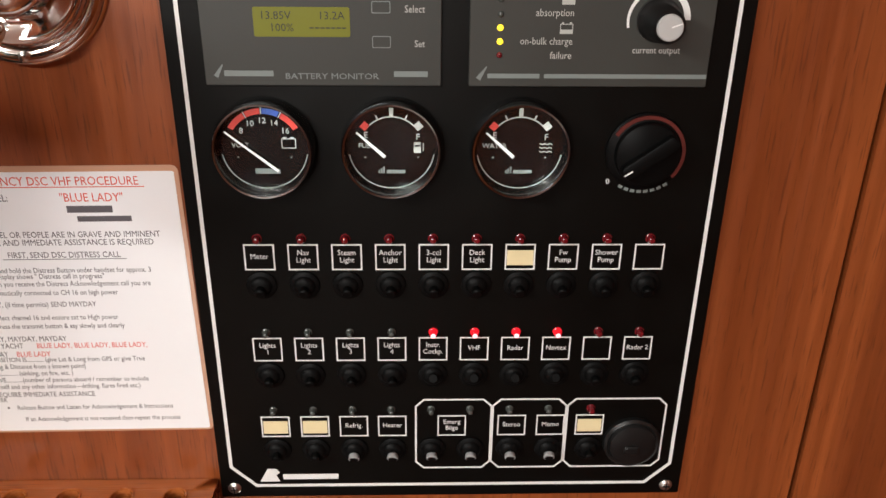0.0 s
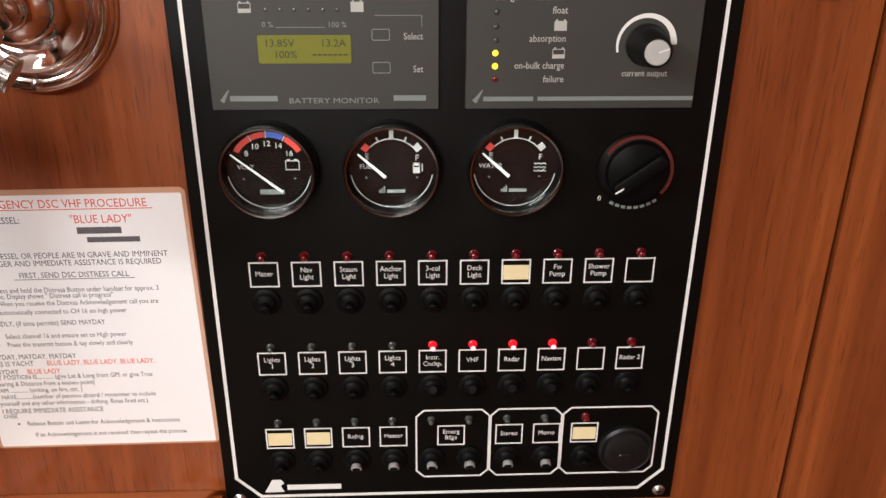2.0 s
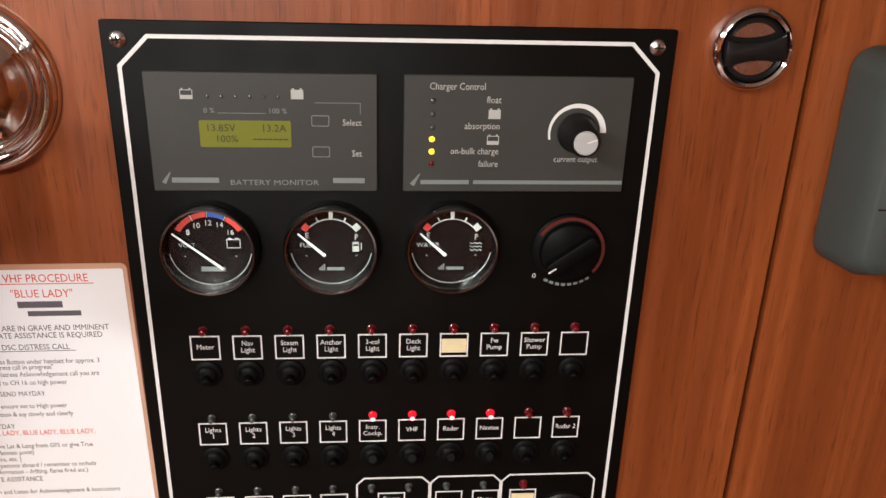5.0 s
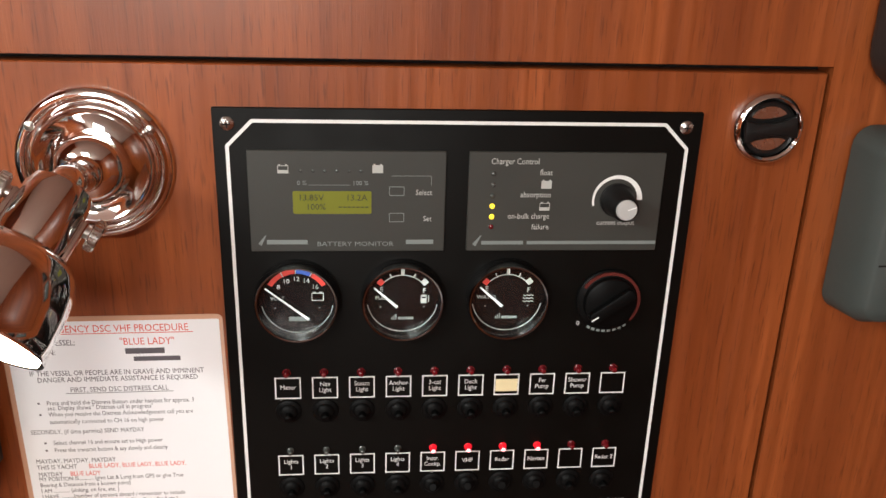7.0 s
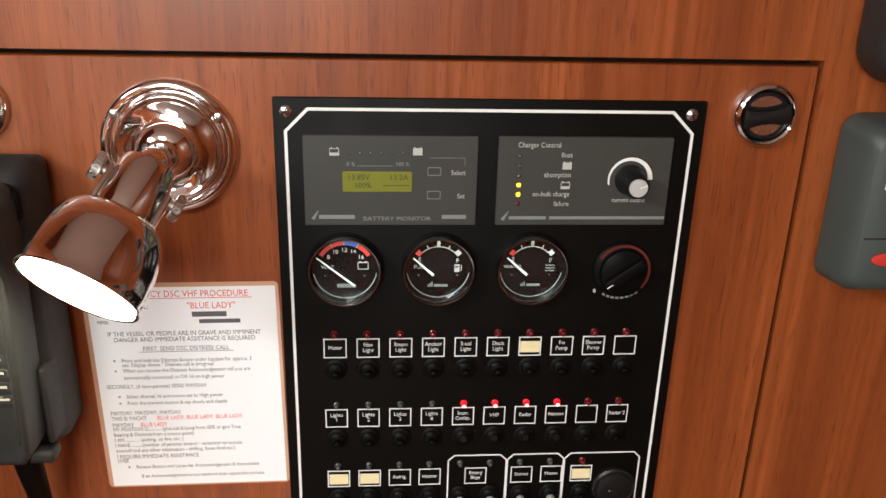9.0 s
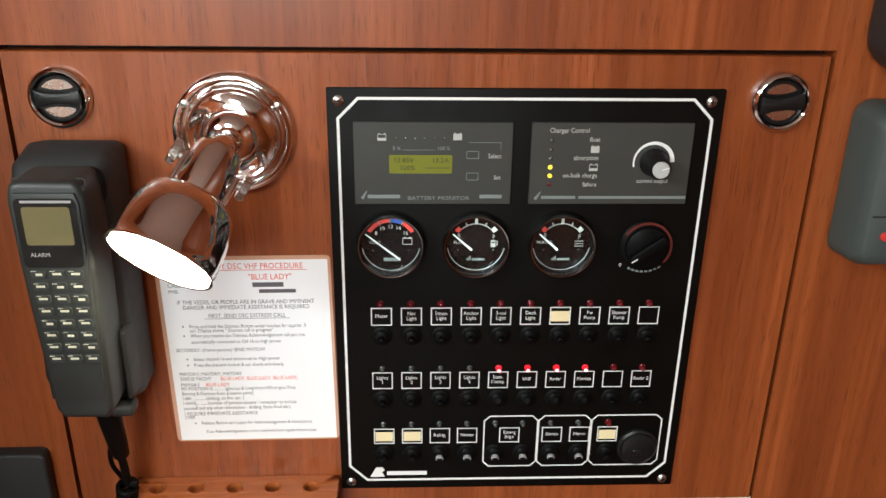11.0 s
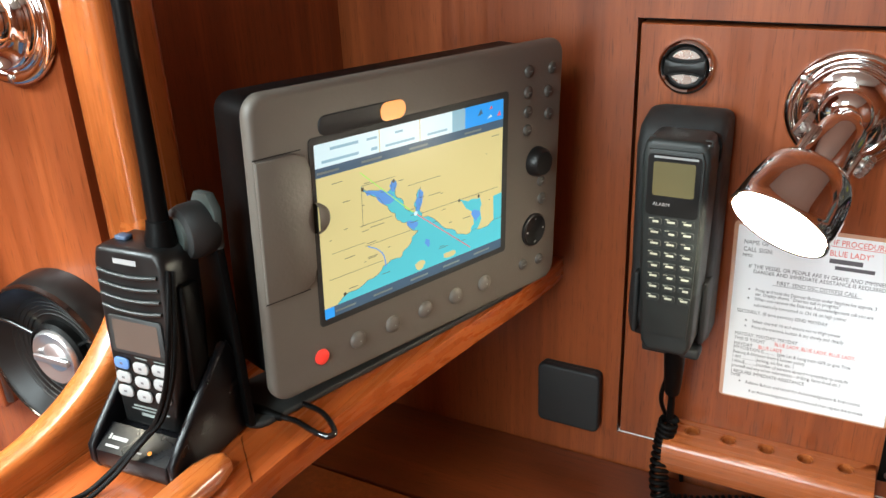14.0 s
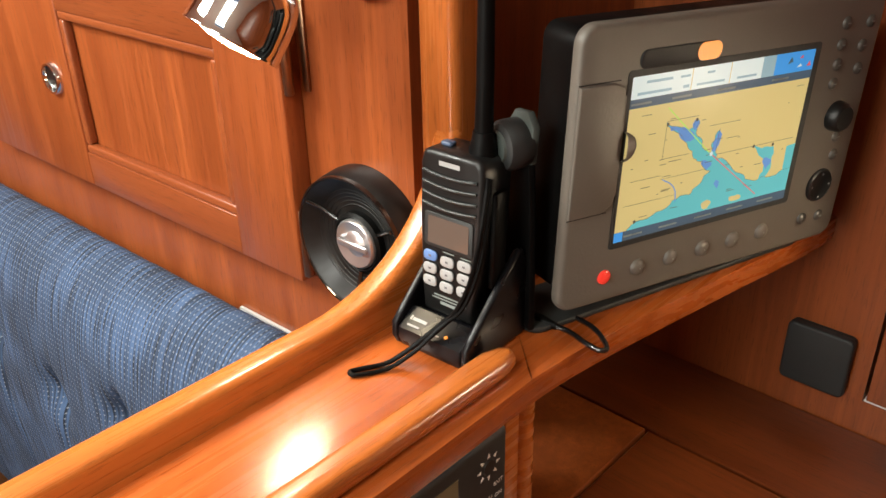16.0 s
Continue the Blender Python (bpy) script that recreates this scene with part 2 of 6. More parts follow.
FABRIC_FLAT = fabric("blue_velour_seat", "Object")
MAP_LAND = material("chart_land", (0.2, 0.16, 0.07), 0.3, spec=0.12, glow=(0.80, 0.62, 0.27), glow_strength=0.62)
MAP_SEA = material("chart_sea", (0.05, 0.2, 0.25), 0.3, spec=0.12, glow=(0.15, 0.52, 0.56), glow_strength=0.62)
MAP_DEEP = material("chart_shoal_blue", (0.05, 0.1, 0.3), 0.3, spec=0.12, glow=(0.16, 0.33, 0.66), glow_strength=0.6)
MAP_WHITE = material("chart_header", (0.5, 0.5, 0.5), 0.3, spec=0.12, glow=(0.62, 0.82, 0.88), glow_strength=0.52)
MAP_BAR = material("chart_bar", (0.03, 0.04, 0.06), 0.3, spec=0.12, glow=(0.06, 0.09, 0.13), glow_strength=0.8)
MAP_BLUE = material("chart_blue", (0.03, 0.1, 0.3), 0.3, spec=0.12, glow=(0.05, 0.28, 0.66), glow_strength=0.8)
MAP_PALE = material("chart_header_gap", (0.2, 0.25, 0.3), 0.3, spec=0.12, glow=(0.30, 0.52, 0.62), glow_strength=0.5)
MAP_INK = material("chart_ink", (0.1, 0.08, 0.05), 0.4)
MAP_RED = material("chart_red", (0.4, 0.05, 0.05), 0.4, glow=(0.8, 0.1, 0.15), glow_strength=0.5)
MAP_GREEN = material("chart_green", (0.2, 0.4, 0.05), 0.4, glow=(0.45, 0.8, 0.1), glow_strength=0.5)
AMBER = material("glowing_amber", (0.7, 0.3, 0.05), 0.4, glow=(1.0, 0.30, 0.05), glow_strength=0.5)
RED_BUTTON = material("glowing_red_button", (0.75, 0.04, 0.03), 0.35, glow=(0.9, 0.05, 0.03), glow_strength=0.25)

# ---- mesh helpers ----


def box(x0, x1, y0, y1, z0, z1, b=0.0, seg=2, bm=None):
    one = bmesh.new()
    bmesh.ops.create_cube(one, size=1.0, matrix=Matrix.Translation(((x0 + x1) / 2, (y0 + y1) / 2, (z0 + z1) / 2)) @ Matrix.Diagonal((x1 - x0, y1 - y0, z1 - z0, 1)))
    if b:
        bmesh.ops.bevel(one, geom=one.edges[:], offset=b, segments=seg, profile=0.5, affect="EDGES", clamp_overlap=True)
    return join(bm, one)


def join(bm, one):
    if bm is None:
        return one
    me = bpy.data.meshes.new("tmp")
    one.to_mesh(me)
    one.free()
    bm.from_mesh(me)
    bpy.data.meshes.remove(me)
    return bm


def axis_frame(origin, axis):
    return Matrix.Translation(origin) @ Vector(axis).to_track_quat("Z", "Y").to_matrix().to_4x4()


def lathe(profile, origin=(0, 0, 0), axis=(0, 0, 1), seg=32, bm=None, a0=0.0, a1=360.0):
    """Turn (radius, height) pairs round an axis."""
    one = bmesh.new()
    m = axis_frame(origin, axis)
    full = a1 - a0 >= 359.9
    rings = []
    n = seg if full else seg + 1
    for r, h in profile:
        if r < 1e-6:
            rings.append([one.verts.new(m @ Vector((0, 0, h)))])
        else:
            rings.append([one.verts.new(m @ Vector((r * math.cos(radians(a0 + (a1 - a0) * k / seg)), r * math.sin(radians(a0 + (a1 - a0) * k / seg)), h))) for k in range(n)])
    for a, c in zip(rings, rings[1:]):
        for k in range(seg):
            k2 = (k + 1) % len(a) if len(a) > 1 else 0
            j2 = (k + 1) % len(c) if len(c) > 1 else 0
            v = [a[k if len(a) > 1 else 0], a[k2], c[j2], c[k if len(c) > 1 else 0]]
            u = list(dict.fromkeys(v))
            if len(u) > 2:
                one.faces.new(u)
    bmesh.ops.recalc_face_normals(one, faces=one.faces[:])
    return join(bm, one)


def cyl(p0, p1, r0, r1=None, seg=20, b=0.0, bm=None):
    p0, p1 = Vector(p0), Vector(p1)
    h = (p1 - p0).length
    r1 = r0 if r1 is None else r1
    prof = [(0, 0), (r0 - b, 0), (r0, b), (r1, h - b), (r1 - b, h), (0, h)] if b else [(0, 0), (r0, 0), (r1, h), (0, h)]
    return lathe(prof, p0, p1 - p0, seg, bm)


def tube(points, r, seg=10, bm=None, r_end=None):
    one = bmesh.new()
    pts = [Vector(p) for p in points]
    up = Vector((0.13, 0.31, 0.94))
    rings = []
    for i, p in enumerate(pts):
        d = (pts[min(i + 1, len(pts) - 1)] - pts[max(i - 1, 0)]).normalized()
        side = d.cross(up)
        side = side.normalized() if side.length > 1e-4 else Vector((1, 0, 0))
        up = side.cross(d).normalized()
        rr = r if r_end is None else r + (r_end - r) * i / (len(pts) - 1)
        rings.append([one.verts.new(p + rr * (math.cos(2 * math.pi * k / seg) * side + math.sin(2 * math.pi * k / seg) * up)) for k in range(seg)])
    for a, c in zip(rings, rings[1:]):
        for k in range(seg):
            one.faces.new((a[k], a[(k + 1) % seg], c[(k + 1) % seg], c[k]))
    one.faces.new(rings[0][::-1])
    one.faces.new(rings[-1])
    bmesh.ops.recalc_face_normals(one, faces=one.faces[:])
    return join(bm, one)


def smooth_path(points, n=8):
    """Catmull-Rom through the points."""
    p = [Vector(q) for q in points]
    p = [2 * p[0] - p[1]] + p + [2 * p[-1] - p[-2]]
    out = []
    for i in range(1, len(p) - 2):
        for k in range(n):
            t = k / n
            out.append(0.5 * (2 * p[i] + (p[i + 1] - p[i - 1]) * t + (2 * p[i - 1] - 5 * p[i] + 4 * p[i + 1] - p[i + 2]) * t * t + (3 * p[i] - p[i - 1] - 3 * p[i + 1] + p[i + 2]) * t ** 3))
    return out + [p[-2]]


def prism(poly, m, depth, b=0.0, seg=2, bm=None):
    """Polygon in the local XY plane, extruded along local Z by depth, at the matrix m."""
    one = bmesh.new()
    lo = [one.verts.new((x, y, 0)) for x, y in poly]
    hi = [one.verts.new((x, y, depth)) for x, y in poly]
    n = len(poly)
    one.faces.new(lo[::-1])
    one.faces.new(hi)
    for k in range(n):
        one.faces.new((lo[k], lo[(k + 1) % n], hi[(k + 1) % n], hi[k]))
    bmesh.ops.recalc_face_normals(one, faces=one.faces[:])
    if b:
        caps = [e for e in one.edges if len({round(v.co.z, 6) for v in e.verts}) == 1]
        bmesh.ops.bevel(one, geom=caps, offset=b, segments=seg, profile=0.5, affect="EDGES", clamp_overlap=True)
    one.transform(m)
    return join(bm, one)


def round_rect(w, h, r, n=5, cx=0.0, cy=0.0):
    out = []
    for qx, qy, a in ((1, 1, 0), (-1, 1, 90), (-1, -1, 180), (1, -1, 270)):
        for k in range(n + 1):
            t = radians(a + 90 * k / n)
            out.append((cx + qx * (w / 2 - r) + r * math.cos(t), cy + qy * (h / 2 - r) + r * math.sin(t)))
    return out


def ring(outer, inner, m, depth, bm=None):
    """A flat frame between two outlines with the same number of points."""
    one = bmesh.new()
    n = len(outer)
    vs = [[one.verts.new((x, y, z)) for x, y in line] for line in (outer, inner) for z in (0, depth)]
    for a, c in ((0, 1), (3, 2), (1, 3), (2, 0)):
        for k in range(n):
            one.faces.new((vs[a][k], vs[a][(k + 1) % n], vs[c][(k + 1) % n], vs[c][k]))
    bmesh.ops.recalc_face_normals(one, faces=one.faces[:])
    one.transform(m)
    return join(bm, one)


def facing(x, y, z):
    """Local X to the right, Y up, Z towards the navigator, on the panelling."""
    return pose(x, y, z, 90, 0, 0)


WORLD_OF = {}


def thing(name, m, label, category, group="", kind=""):
    ob = new(name)
    ob.empty_display_size = 0.02
    ob.matrix_world = m
    WORLD_OF[ob] = m.copy()
    return tagged(ob, label, category, group, kind)


def mesh_of(name, bm, mat, sharp=40):
    me = bpy.data.meshes.new(name)
    bm.to_mesh(me)
    bm.free()
    me.polygons.foreach_set("use_smooth", [True] * len(me.polygons))
    me.set_sharp_from_angle(angle=radians(sharp))
    me.materials.append(mat)
    return me


def part(name, bm, mat, parent, label="", local=False, sharp=40):
    """One mesh under a thing or a part. The bmesh is in world places, or in the thing's own with local."""
    m = WORLD_OF[parent]
    if not local:
        bm.transform(m.inverted())
    ob = new(name, mesh_of(name, bm, mat, sharp))
    ob.parent = parent
    WORLD_OF[ob] = m
    if label:
        ob["label"] = label
    return ob


def solid(name, bm, mat, label, category, group="", kind="", sharp=40, base=None):
    """A thing that is one mesh, with its origin at base."""
    m = Matrix.Translation(base or (0, 0, 0))
    if base:
        bm.transform(m.inverted())
    ob = new(name, mesh_of(name, bm, mat, sharp))
    ob.matrix_world = m
    WORLD_OF[ob] = m
    return tagged(ob, label, category, group, kind)


def lettering(body, size, m, mat, parent, align="CENTER", squeeze=1.0, local=False, name="lettering", bold=0.0, leading=0.82):
    cu = bpy.data.curves.new("words", "FONT")
    cu.body, cu.size, cu.align_x, cu.align_y, cu.resolution_u, cu.extrude, cu.space_line = body, size, align, "CENTER", 2, 0.00005, leading
    cu.offset = bold * size
    tmp = bpy.data.objects.new("words", cu)
    me = bpy.data.meshes.new_from_object(tmp)
    bm = bmesh.new()
    bm.from_mesh(me)
    bpy.data.objects.remove(tmp)
    bpy.data.meshes.remove(me)
    bpy.data.curves.remove(cu)
    bm.transform(m @ Matrix.Diagonal((squeeze, 1, 1, 1)))
    return part(name, bm, mat, parent, local=local)


def bars(rows, m, bm=None, depth=0.0001):
    """Plain bars (x0, x1, y0, y1) on a face."""
    for x0, x1, y0, y1 in rows:
        one = bmesh.new()
        bmesh.ops.create_cube(one, size=1.0, matrix=m @ Matrix.Translation(((x0 + x1) / 2, (y0 + y1) / 2, depth / 2)) @ Matrix.Diagonal((x1 - x0, y1 - y0, depth, 1)))
        bm = join(bm, one)
    return bm


def arc(r0, r1, a0, a1, m, depth=0.0001, n=16, bm=None, r0b=None, r1b=None):
    poly = []
    for k in range(n + 1):
        t = radians(a0 + (a1 - a0) * k / n)
        r = r1 + ((r1b or r1) - r1) * k / n
        poly.append((r * math.cos(t), r * math.sin(t)))
    for k in range(n, -1, -1):
        t = radians(a0 + (a1 - a0) * k / n)
        r = r0 + ((r0b or r0) - r0) * k / n
        poly.append((r * math.cos(t), r * math.sin(t)))
    return prism(poly, m, depth, bm=bm)


def stroke(x0, y0, x1, y1, w0, w1, m, depth=0.0002, bm=None):
    d = Vector((x1 - x0, y1 - y0)).normalized()
    nx, ny = -d.y, d.x
    return prism([(x0 + nx * w0 / 2, y0 + ny * w0 / 2), (x0 - nx * w0 / 2, y0 - ny * w0 / 2), (x1 - nx * w1 / 2, y1 - ny * w1 / 2), (x1 + nx * w1 / 2, y1 + ny * w1 / 2)], m, depth, bm=bm)


def marks(name, rows, m, mat, parent, local=False):
    """Printed bars, each a part of its own."""
    for row in rows:
        part(name, bars([row], m), mat, parent, local=local)

# ---- large structure ----
WALL = 0.452          # face of the nav station panelling
SHELF = 1.090         # top of the instrument shelf
DESK = 0.857          # chart table top
SALOON = Matrix.Translation((-0.7352, 0.1155, 0)) @ pose(0, 0, 0, 0, 0, 2.7)   # saloon bulkhead, its face at local y = 0

wall_n = thing("wall_north", pose(-0.07, WALL, 0), "varnished mahogany bulkhead panelling behind the chart table", "wall", kind="structure")
HX0, HX1, HZ0, HZ1 = -0.391, 0.2495, 0.8965, 1.3265     # opening for the removable switchboard panel
part("board", box(-0.735, 0.75, WALL, WALL + 0.02, HZ1, 2.0), MAHOGANY, wall_n)
part("board", box(-0.735, HX0, WALL, WALL + 0.02, 0.80, HZ1), MAHOGANY, wall_n)
part("board", box(HX1, 0.75, WALL, WALL + 0.02, 0.80, HZ1), MAHOGANY, wall_n)
part("board", box(HX0, HX1, WALL, WALL + 0.02, 0.0, HZ0), MAHOGANY, wall_n)
part("backing", box(-0.735, 0.75, WALL + 0.021, WALL + 0.04, 0.0, 2.0), DARK, wall_n)
part("gap_strip", box(HX0 + 0.001, HX1 - 0.001, WALL + 0.0015, WALL + 0.012, HZ0 + 0.0002, HZ0 + 0.0017), WHITE, wall_n, "pale strip in the bottom joint")

solid("access_panel", box(HX0 + 0.003, HX1 - 0.0028, WALL + 0.0005, WALL + 0.018, HZ0 + 0.0022, HZ1 - 0.0042, 0.0008, 1), MAHOGANY,
      "removable varnished mahogany panel carrying the switchboard", "panel", base=(-0.07, WALL, HZ0))

# partition between the nav station and the saloon, and the half bulkhead below the rail
solid("wall_west", box(-0.734, -0.700, 0.135, WALL - 0.0005, 0.0, 2.0), MAHOGANY, "varnished mahogany partition beside the chart table", "wall", kind="structure")
solid("wall_half", box(-0.672, -0.650, -1.6, 0.106, 0.0, 1.019), MAHOGANY, "low mahogany bulkhead under the rail", "wall", kind="structure")


def rail_and_post():
    """Fiddle rail that sweeps up into the corner post, in one piece."""
    top = [(-1.6, 1.1135), (-0.036, 1.1135)]
    n = 16
    for k in range(1, n + 1):
        t = radians(90 * k / n)
        top.append((-0.036 + 0.1445 * math.sin(t), 1.1135 + 0.1315 * (1 - math.cos(t))))
    poly = top + [(0.118, 1.26), (0.130, 1.26), (0.130, 1.02), (-1.6, 1.02)]
    m = Matrix(((0, 0, 1, -0.6725), (1, 0, 0, 0), (0, 1, 0, 0), (0, 0, 0, 1)))
    return prism(poly, m, 0.0268, 0.0088, 4)


solid("trim", rail_and_post(), LIT_WOOD, "mahogany rail sweeping up into the corner post, coloured as strongly lit", "trim", kind="structure", sharp=50)
solid("corner_post", box(-0.686, -0.6455, 0.1070, 0.1600, 1.0, 1.979, 0.009, 4), LIT_WOOD_Z, "rounded mahogany corner post, coloured as strongly lit", "post", kind="structure", sharp=50)

# saloon bulkhead, with an opening at its far end
wall_s = thing("wall_saloon", SALOON, "bright varnished mahogany bulkhead of the saloon", "wall", kind="structure")
part("board", box(-0.7995, 0.032, 0.0, 0.02, 0.0, 2.0), MAHOGANY_DOOR, wall_s, local=True)
part("board", box(-1.6, -0.800, 0.0, 0.02, 0.0, 1.04), MAHOGANY_DOOR, wall_s, local=True)
part("board", box(-1.6, -0.800, 0.0, 0.02, 1.30, 2.0), MAHOGANY_DOOR, wall_s, local=True)
# near-black back sheet puts the locker's shade into its colour
part("locker_shade_back", box(-1.6, -0.70, 0.24, 0.26, 0.9, 1.45), DARK, wall_s, local=True)
part("locker_fiddle", box(-1.6, -0.7925, -0.010, 0.006, 1.0402, 1.063, 0.004), MAHOGANY_DOOR_H, wall_s, local=True)

solid("floor", box(-2.4, 0.8, -1.7, 0.5, -0.03, 0.0), SOLE, "varnished wooden cabin sole", "floor", kind="structure")
# unseen headliner and bulkheads, assumed: they enclose the light and leave the lamp openings
bm = None
for x0, x1, y0, y1 in ((-2.4, 0.8, -1.7, -1.03), (-2.4, 0.8, -0.47, 0.5), (-2.4, -1.63, -1.03, -0.47), (-1.07, -0.60, -1.03, -0.47), (-0.24, 0.8, -1.03, -0.47)):
    bm = box(x0, x1, y0, y1, 1.98, 2.01, bm=bm)
solid("ceiling", bm, CEIL, "unseen cream headliner with two openings for the lamps", "ceiling", kind="structure")
bm = box(-2.4, -0.95, -1.72, -1.68, 0, 1.98)
bm = box(-0.15, 0.8, -1.72, -1.68, 0, 1.98, bm=bm)
bm = box(-0.95, -0.15, -1.72, -1.68, 0, 1.28, bm=bm)
solid("wall_south", bm, MAHOGANY, "unseen mahogany bulkhead with the companionway opening", "wall", kind="structure")
solid("wall_east", box(0.76, 0.80, -1.68, 0.49, 0, 1.98), MAHOGANY, "unseen plain mahogany side closing off the cabin", "wall", kind="structure")
solid("wall_far_west", box(-2.4, -2.36, -1.68, 0.49, 0, 1.98), MAHOGANY_DOOR, "unseen plain mahogany end closing off the saloon", "wall", kind="structure")

# ---- nav station: chart table and shelf ----
table = thing("chart_table", pose(-0.1, 0.15, 0), "dark varnished mahogany chart table with a lifting lid", "table")
part("top_frame", box(-0.699, 0.74, 0.3125, WALL - 0.001, DESK - 0.03, DESK, 0.0015, 1), MAHOGANY_H, table)
part("top_frame", box(-0.699, -0.558, -0.16, 0.3100, DESK - 0.03, DESK, 0.0015, 1), MAHOGANY, table)
part("lid", box(-0.5555, 0.70, -0.16, 0.3100, DESK - 0.03, DESK - 0.0008, 0.002, 1), MAHOGANY_H, table)
part("front_panel", box(-0.69, 0.74, -0.14, -0.12, 0.62, DESK - 0.0305), MAHOGANY_H, table)
part("side_panel", box(-0.649, -0.63, -0.12, 0.44, 0.0, DESK - 0.0305), MAHOGANY, table)
part("side_panel", box(0.70, 0.72, -0.12, 0.44, 0.0, DESK - 0.0305), MAHOGANY, table)


def shelf_plan():
    edge = [(-0.517, -1.2), (-0.517, -0.05), (-0.5175, 0.03), (-0.515, 0.08), (-0.509, 0.125), (-0.500, 0.18), (-0.489, 0.24), (-0.477, 0.305), (-0.464, 0.37), (-0.456, 0.42), (-0.454, WALL - 0.001)]
    edge = [(p.x, p.y) for p in smooth_path([(x, y, 0) for x, y in edge], 4)]
    return edge + [(-0.6995, WALL - 0.001), (-0.6995, 0.161), (-0.6452, 0.161), (-0.6452, -1.2)]


shelf = thing("instrument_shelf", pose(-0.58, 0.1, SHELF - 0.024), "mahogany shelf with a curved front edge, coloured as strongly lit", "shelf")
part("shelf_board", prism(shelf_plan(), Matrix.Translation((0, 0, SHELF - 0.022)), 0.022, 0.007, 3), SHELF_WOOD, shelf)
part("fiddle", prism([(-0.5535, -1.2), (-0.5535, 0.030), (-0.549, 0.044), (-0.541, 0.050), (-0.533, 0.046), (-0.5295, 0.032), (-0.5295, -1.2)], Matrix.Translation((0, 0, SHELF + 0.0002)), 0.017, 0.006, 3), LIT_WOOD, shelf, "raised rounded fiddle strip")

pod = thing("instrument_cabinet", pose(-0.58, -0.3, DESK), "mahogany cabinet under the shelf with a dark instrument in it", "cabinet")
part("end_panel", box(-0.6485, -0.538, 0.050, 0.068, DESK + 0.0005, SHELF - 0.0225, 0.002), HONEY_X, pod)
part("corner_post", cyl((-0.540, 0.060, DESK + 0.0005), (-0.540, 0.060, SHELF - 0.0225), 0.0125, seg=24), LIT_WOOD, pod, "rounded honey-coloured corner post")
part("face_frame", box(-0.548, -0.530, -1.2, 0.049, DESK + 0.0005, DESK + 0.05, 0.001), LIT_WOOD, pod)
part("face_frame", box(-0.548, -0.530, 0.032, 0.0485, DESK + 0.051, SHELF - 0.0225, 0.001), LIT_WOOD, pod)
part("back_panel", box(-0.6485, -0.640, -1.2, 0.049, DESK + 0.0005, SHELF - 0.0225), MAHOGANY, pod)
inst = part("instrument", box(-0.60, -0.522, -0.180, 0.026, DESK + 0.055, SHELF - 0.030, 0.006, 3), MATT_BLACK, pod, "dark instrument front with white key legends")
MI = Matrix(((0, 0, 1, -0.5218), (1, 0, 0, 0), (0, 1, 0, 0), (0, 0, 0, 1)))
bm = None
for k in range(8):
    a = radians(45 * k)
    cxk, czk = 0.003 + 0.0085 * math.cos(a), 1.034 + 0.0085 * math.sin(a)
    bm = stroke(cxk, czk, cxk + 0.004 * math.cos(a), czk + 0.004 * math.sin(a), 0.0032, 0.0006, MI, 0.0002, bm)
part("key_legend", bm, WHITE, inst)
part("keypad", lathe([(0, 0), (0.0065, 0), (0.006, 0.001), (0, 0.001)], (-0.522, 0.003, 1.034), (1, 0, 0), 20), BLACK, inst)
for wy, wz, word in ((0.014, 1.013, "EXIT"), (0.014, 1.001, "ON"), (0.000, 1.003, "MENU")):
    lettering(word, 0.0052, MI @ Matrix.Translation((wy, wz, 0.0001)), WHITE, inst)
part("screen", box(-0.5225, -0.5215, -0.15, -0.030, 0.98, 1.045), LCD_GREY, inst, "unlit display")

# ---- nav station: switchboard ----
PX0, PX1, PZ0, PZ1 = -0.1455, 0.1665, 0.919, 1.2965
F = WALL - 0.0035     # face of the black plate
board = thing("switchboard", pose(0.0105, WALL, PZ0), "black switch panel with gauges, toggles and warning lamps", "switch panel")
part("plate", box(PX0, PX1, F, WALL + 0.0004, PZ0, PZ1, 0.0012, 2), PLATE, board)
cut = 0.0165
x0, x1, z0, z1 = -0.138, 0.1585, 0.9280, 1.2895
outer = [(x0 + cut, z0), (x1 - cut, z0), (x1, z0 + cut), (x1, z1 - cut), (x1 - cut, z1), (x0 + cut, z1), (x0, z1 - cut), (x0, z0 + cut)]
g = 0.0022
inner = [(x0 + cut + 0.4 * g, z0 + g), (x1 - cut - 0.4 * g, z0 + g), (x1 - g, z0 + cut + 0.4 * g), (x1 - g, z1 - cut - 0.4 * g), (x1 - cut - 0.4 * g, z1 - g), (x0 + cut + 0.4 * g, z1 - g), (x0 + g, z1 - cut - 0.4 * g), (x0 + g, z0 + cut + 0.4 * g)]
P0 = facing(0, F - 0.00002, 0)
part("border_line", ring(outer, inner, P0, 0.0002), WHITE, board, "white border line with cut corners")
for sx, sz in ((-0.1362, 1.2866), (0.1555, 1.2868), (-0.1362, 0.9272), (0.1568, 0.9265)):
    s = part("screw", lathe([(0.0044, 0), (0.0044, 0.0006), (0.0030, 0.0018), (0, 0.0024)], (sx, F, sz), (0, -1, 0), 20), STEEL, board, "polished cross-head screw")
    part("screw_slot", bars([(-0.0024, 0.0024, -0.0004, 0.0004), (-0.0004, 0.0004, -0.0024, 0.0024)], facing(sx, F - 0.0022, sz) @ pose(0, 0, 0, 0, 0, 37 + 900 * sx), depth=0.0004), DARK, s)

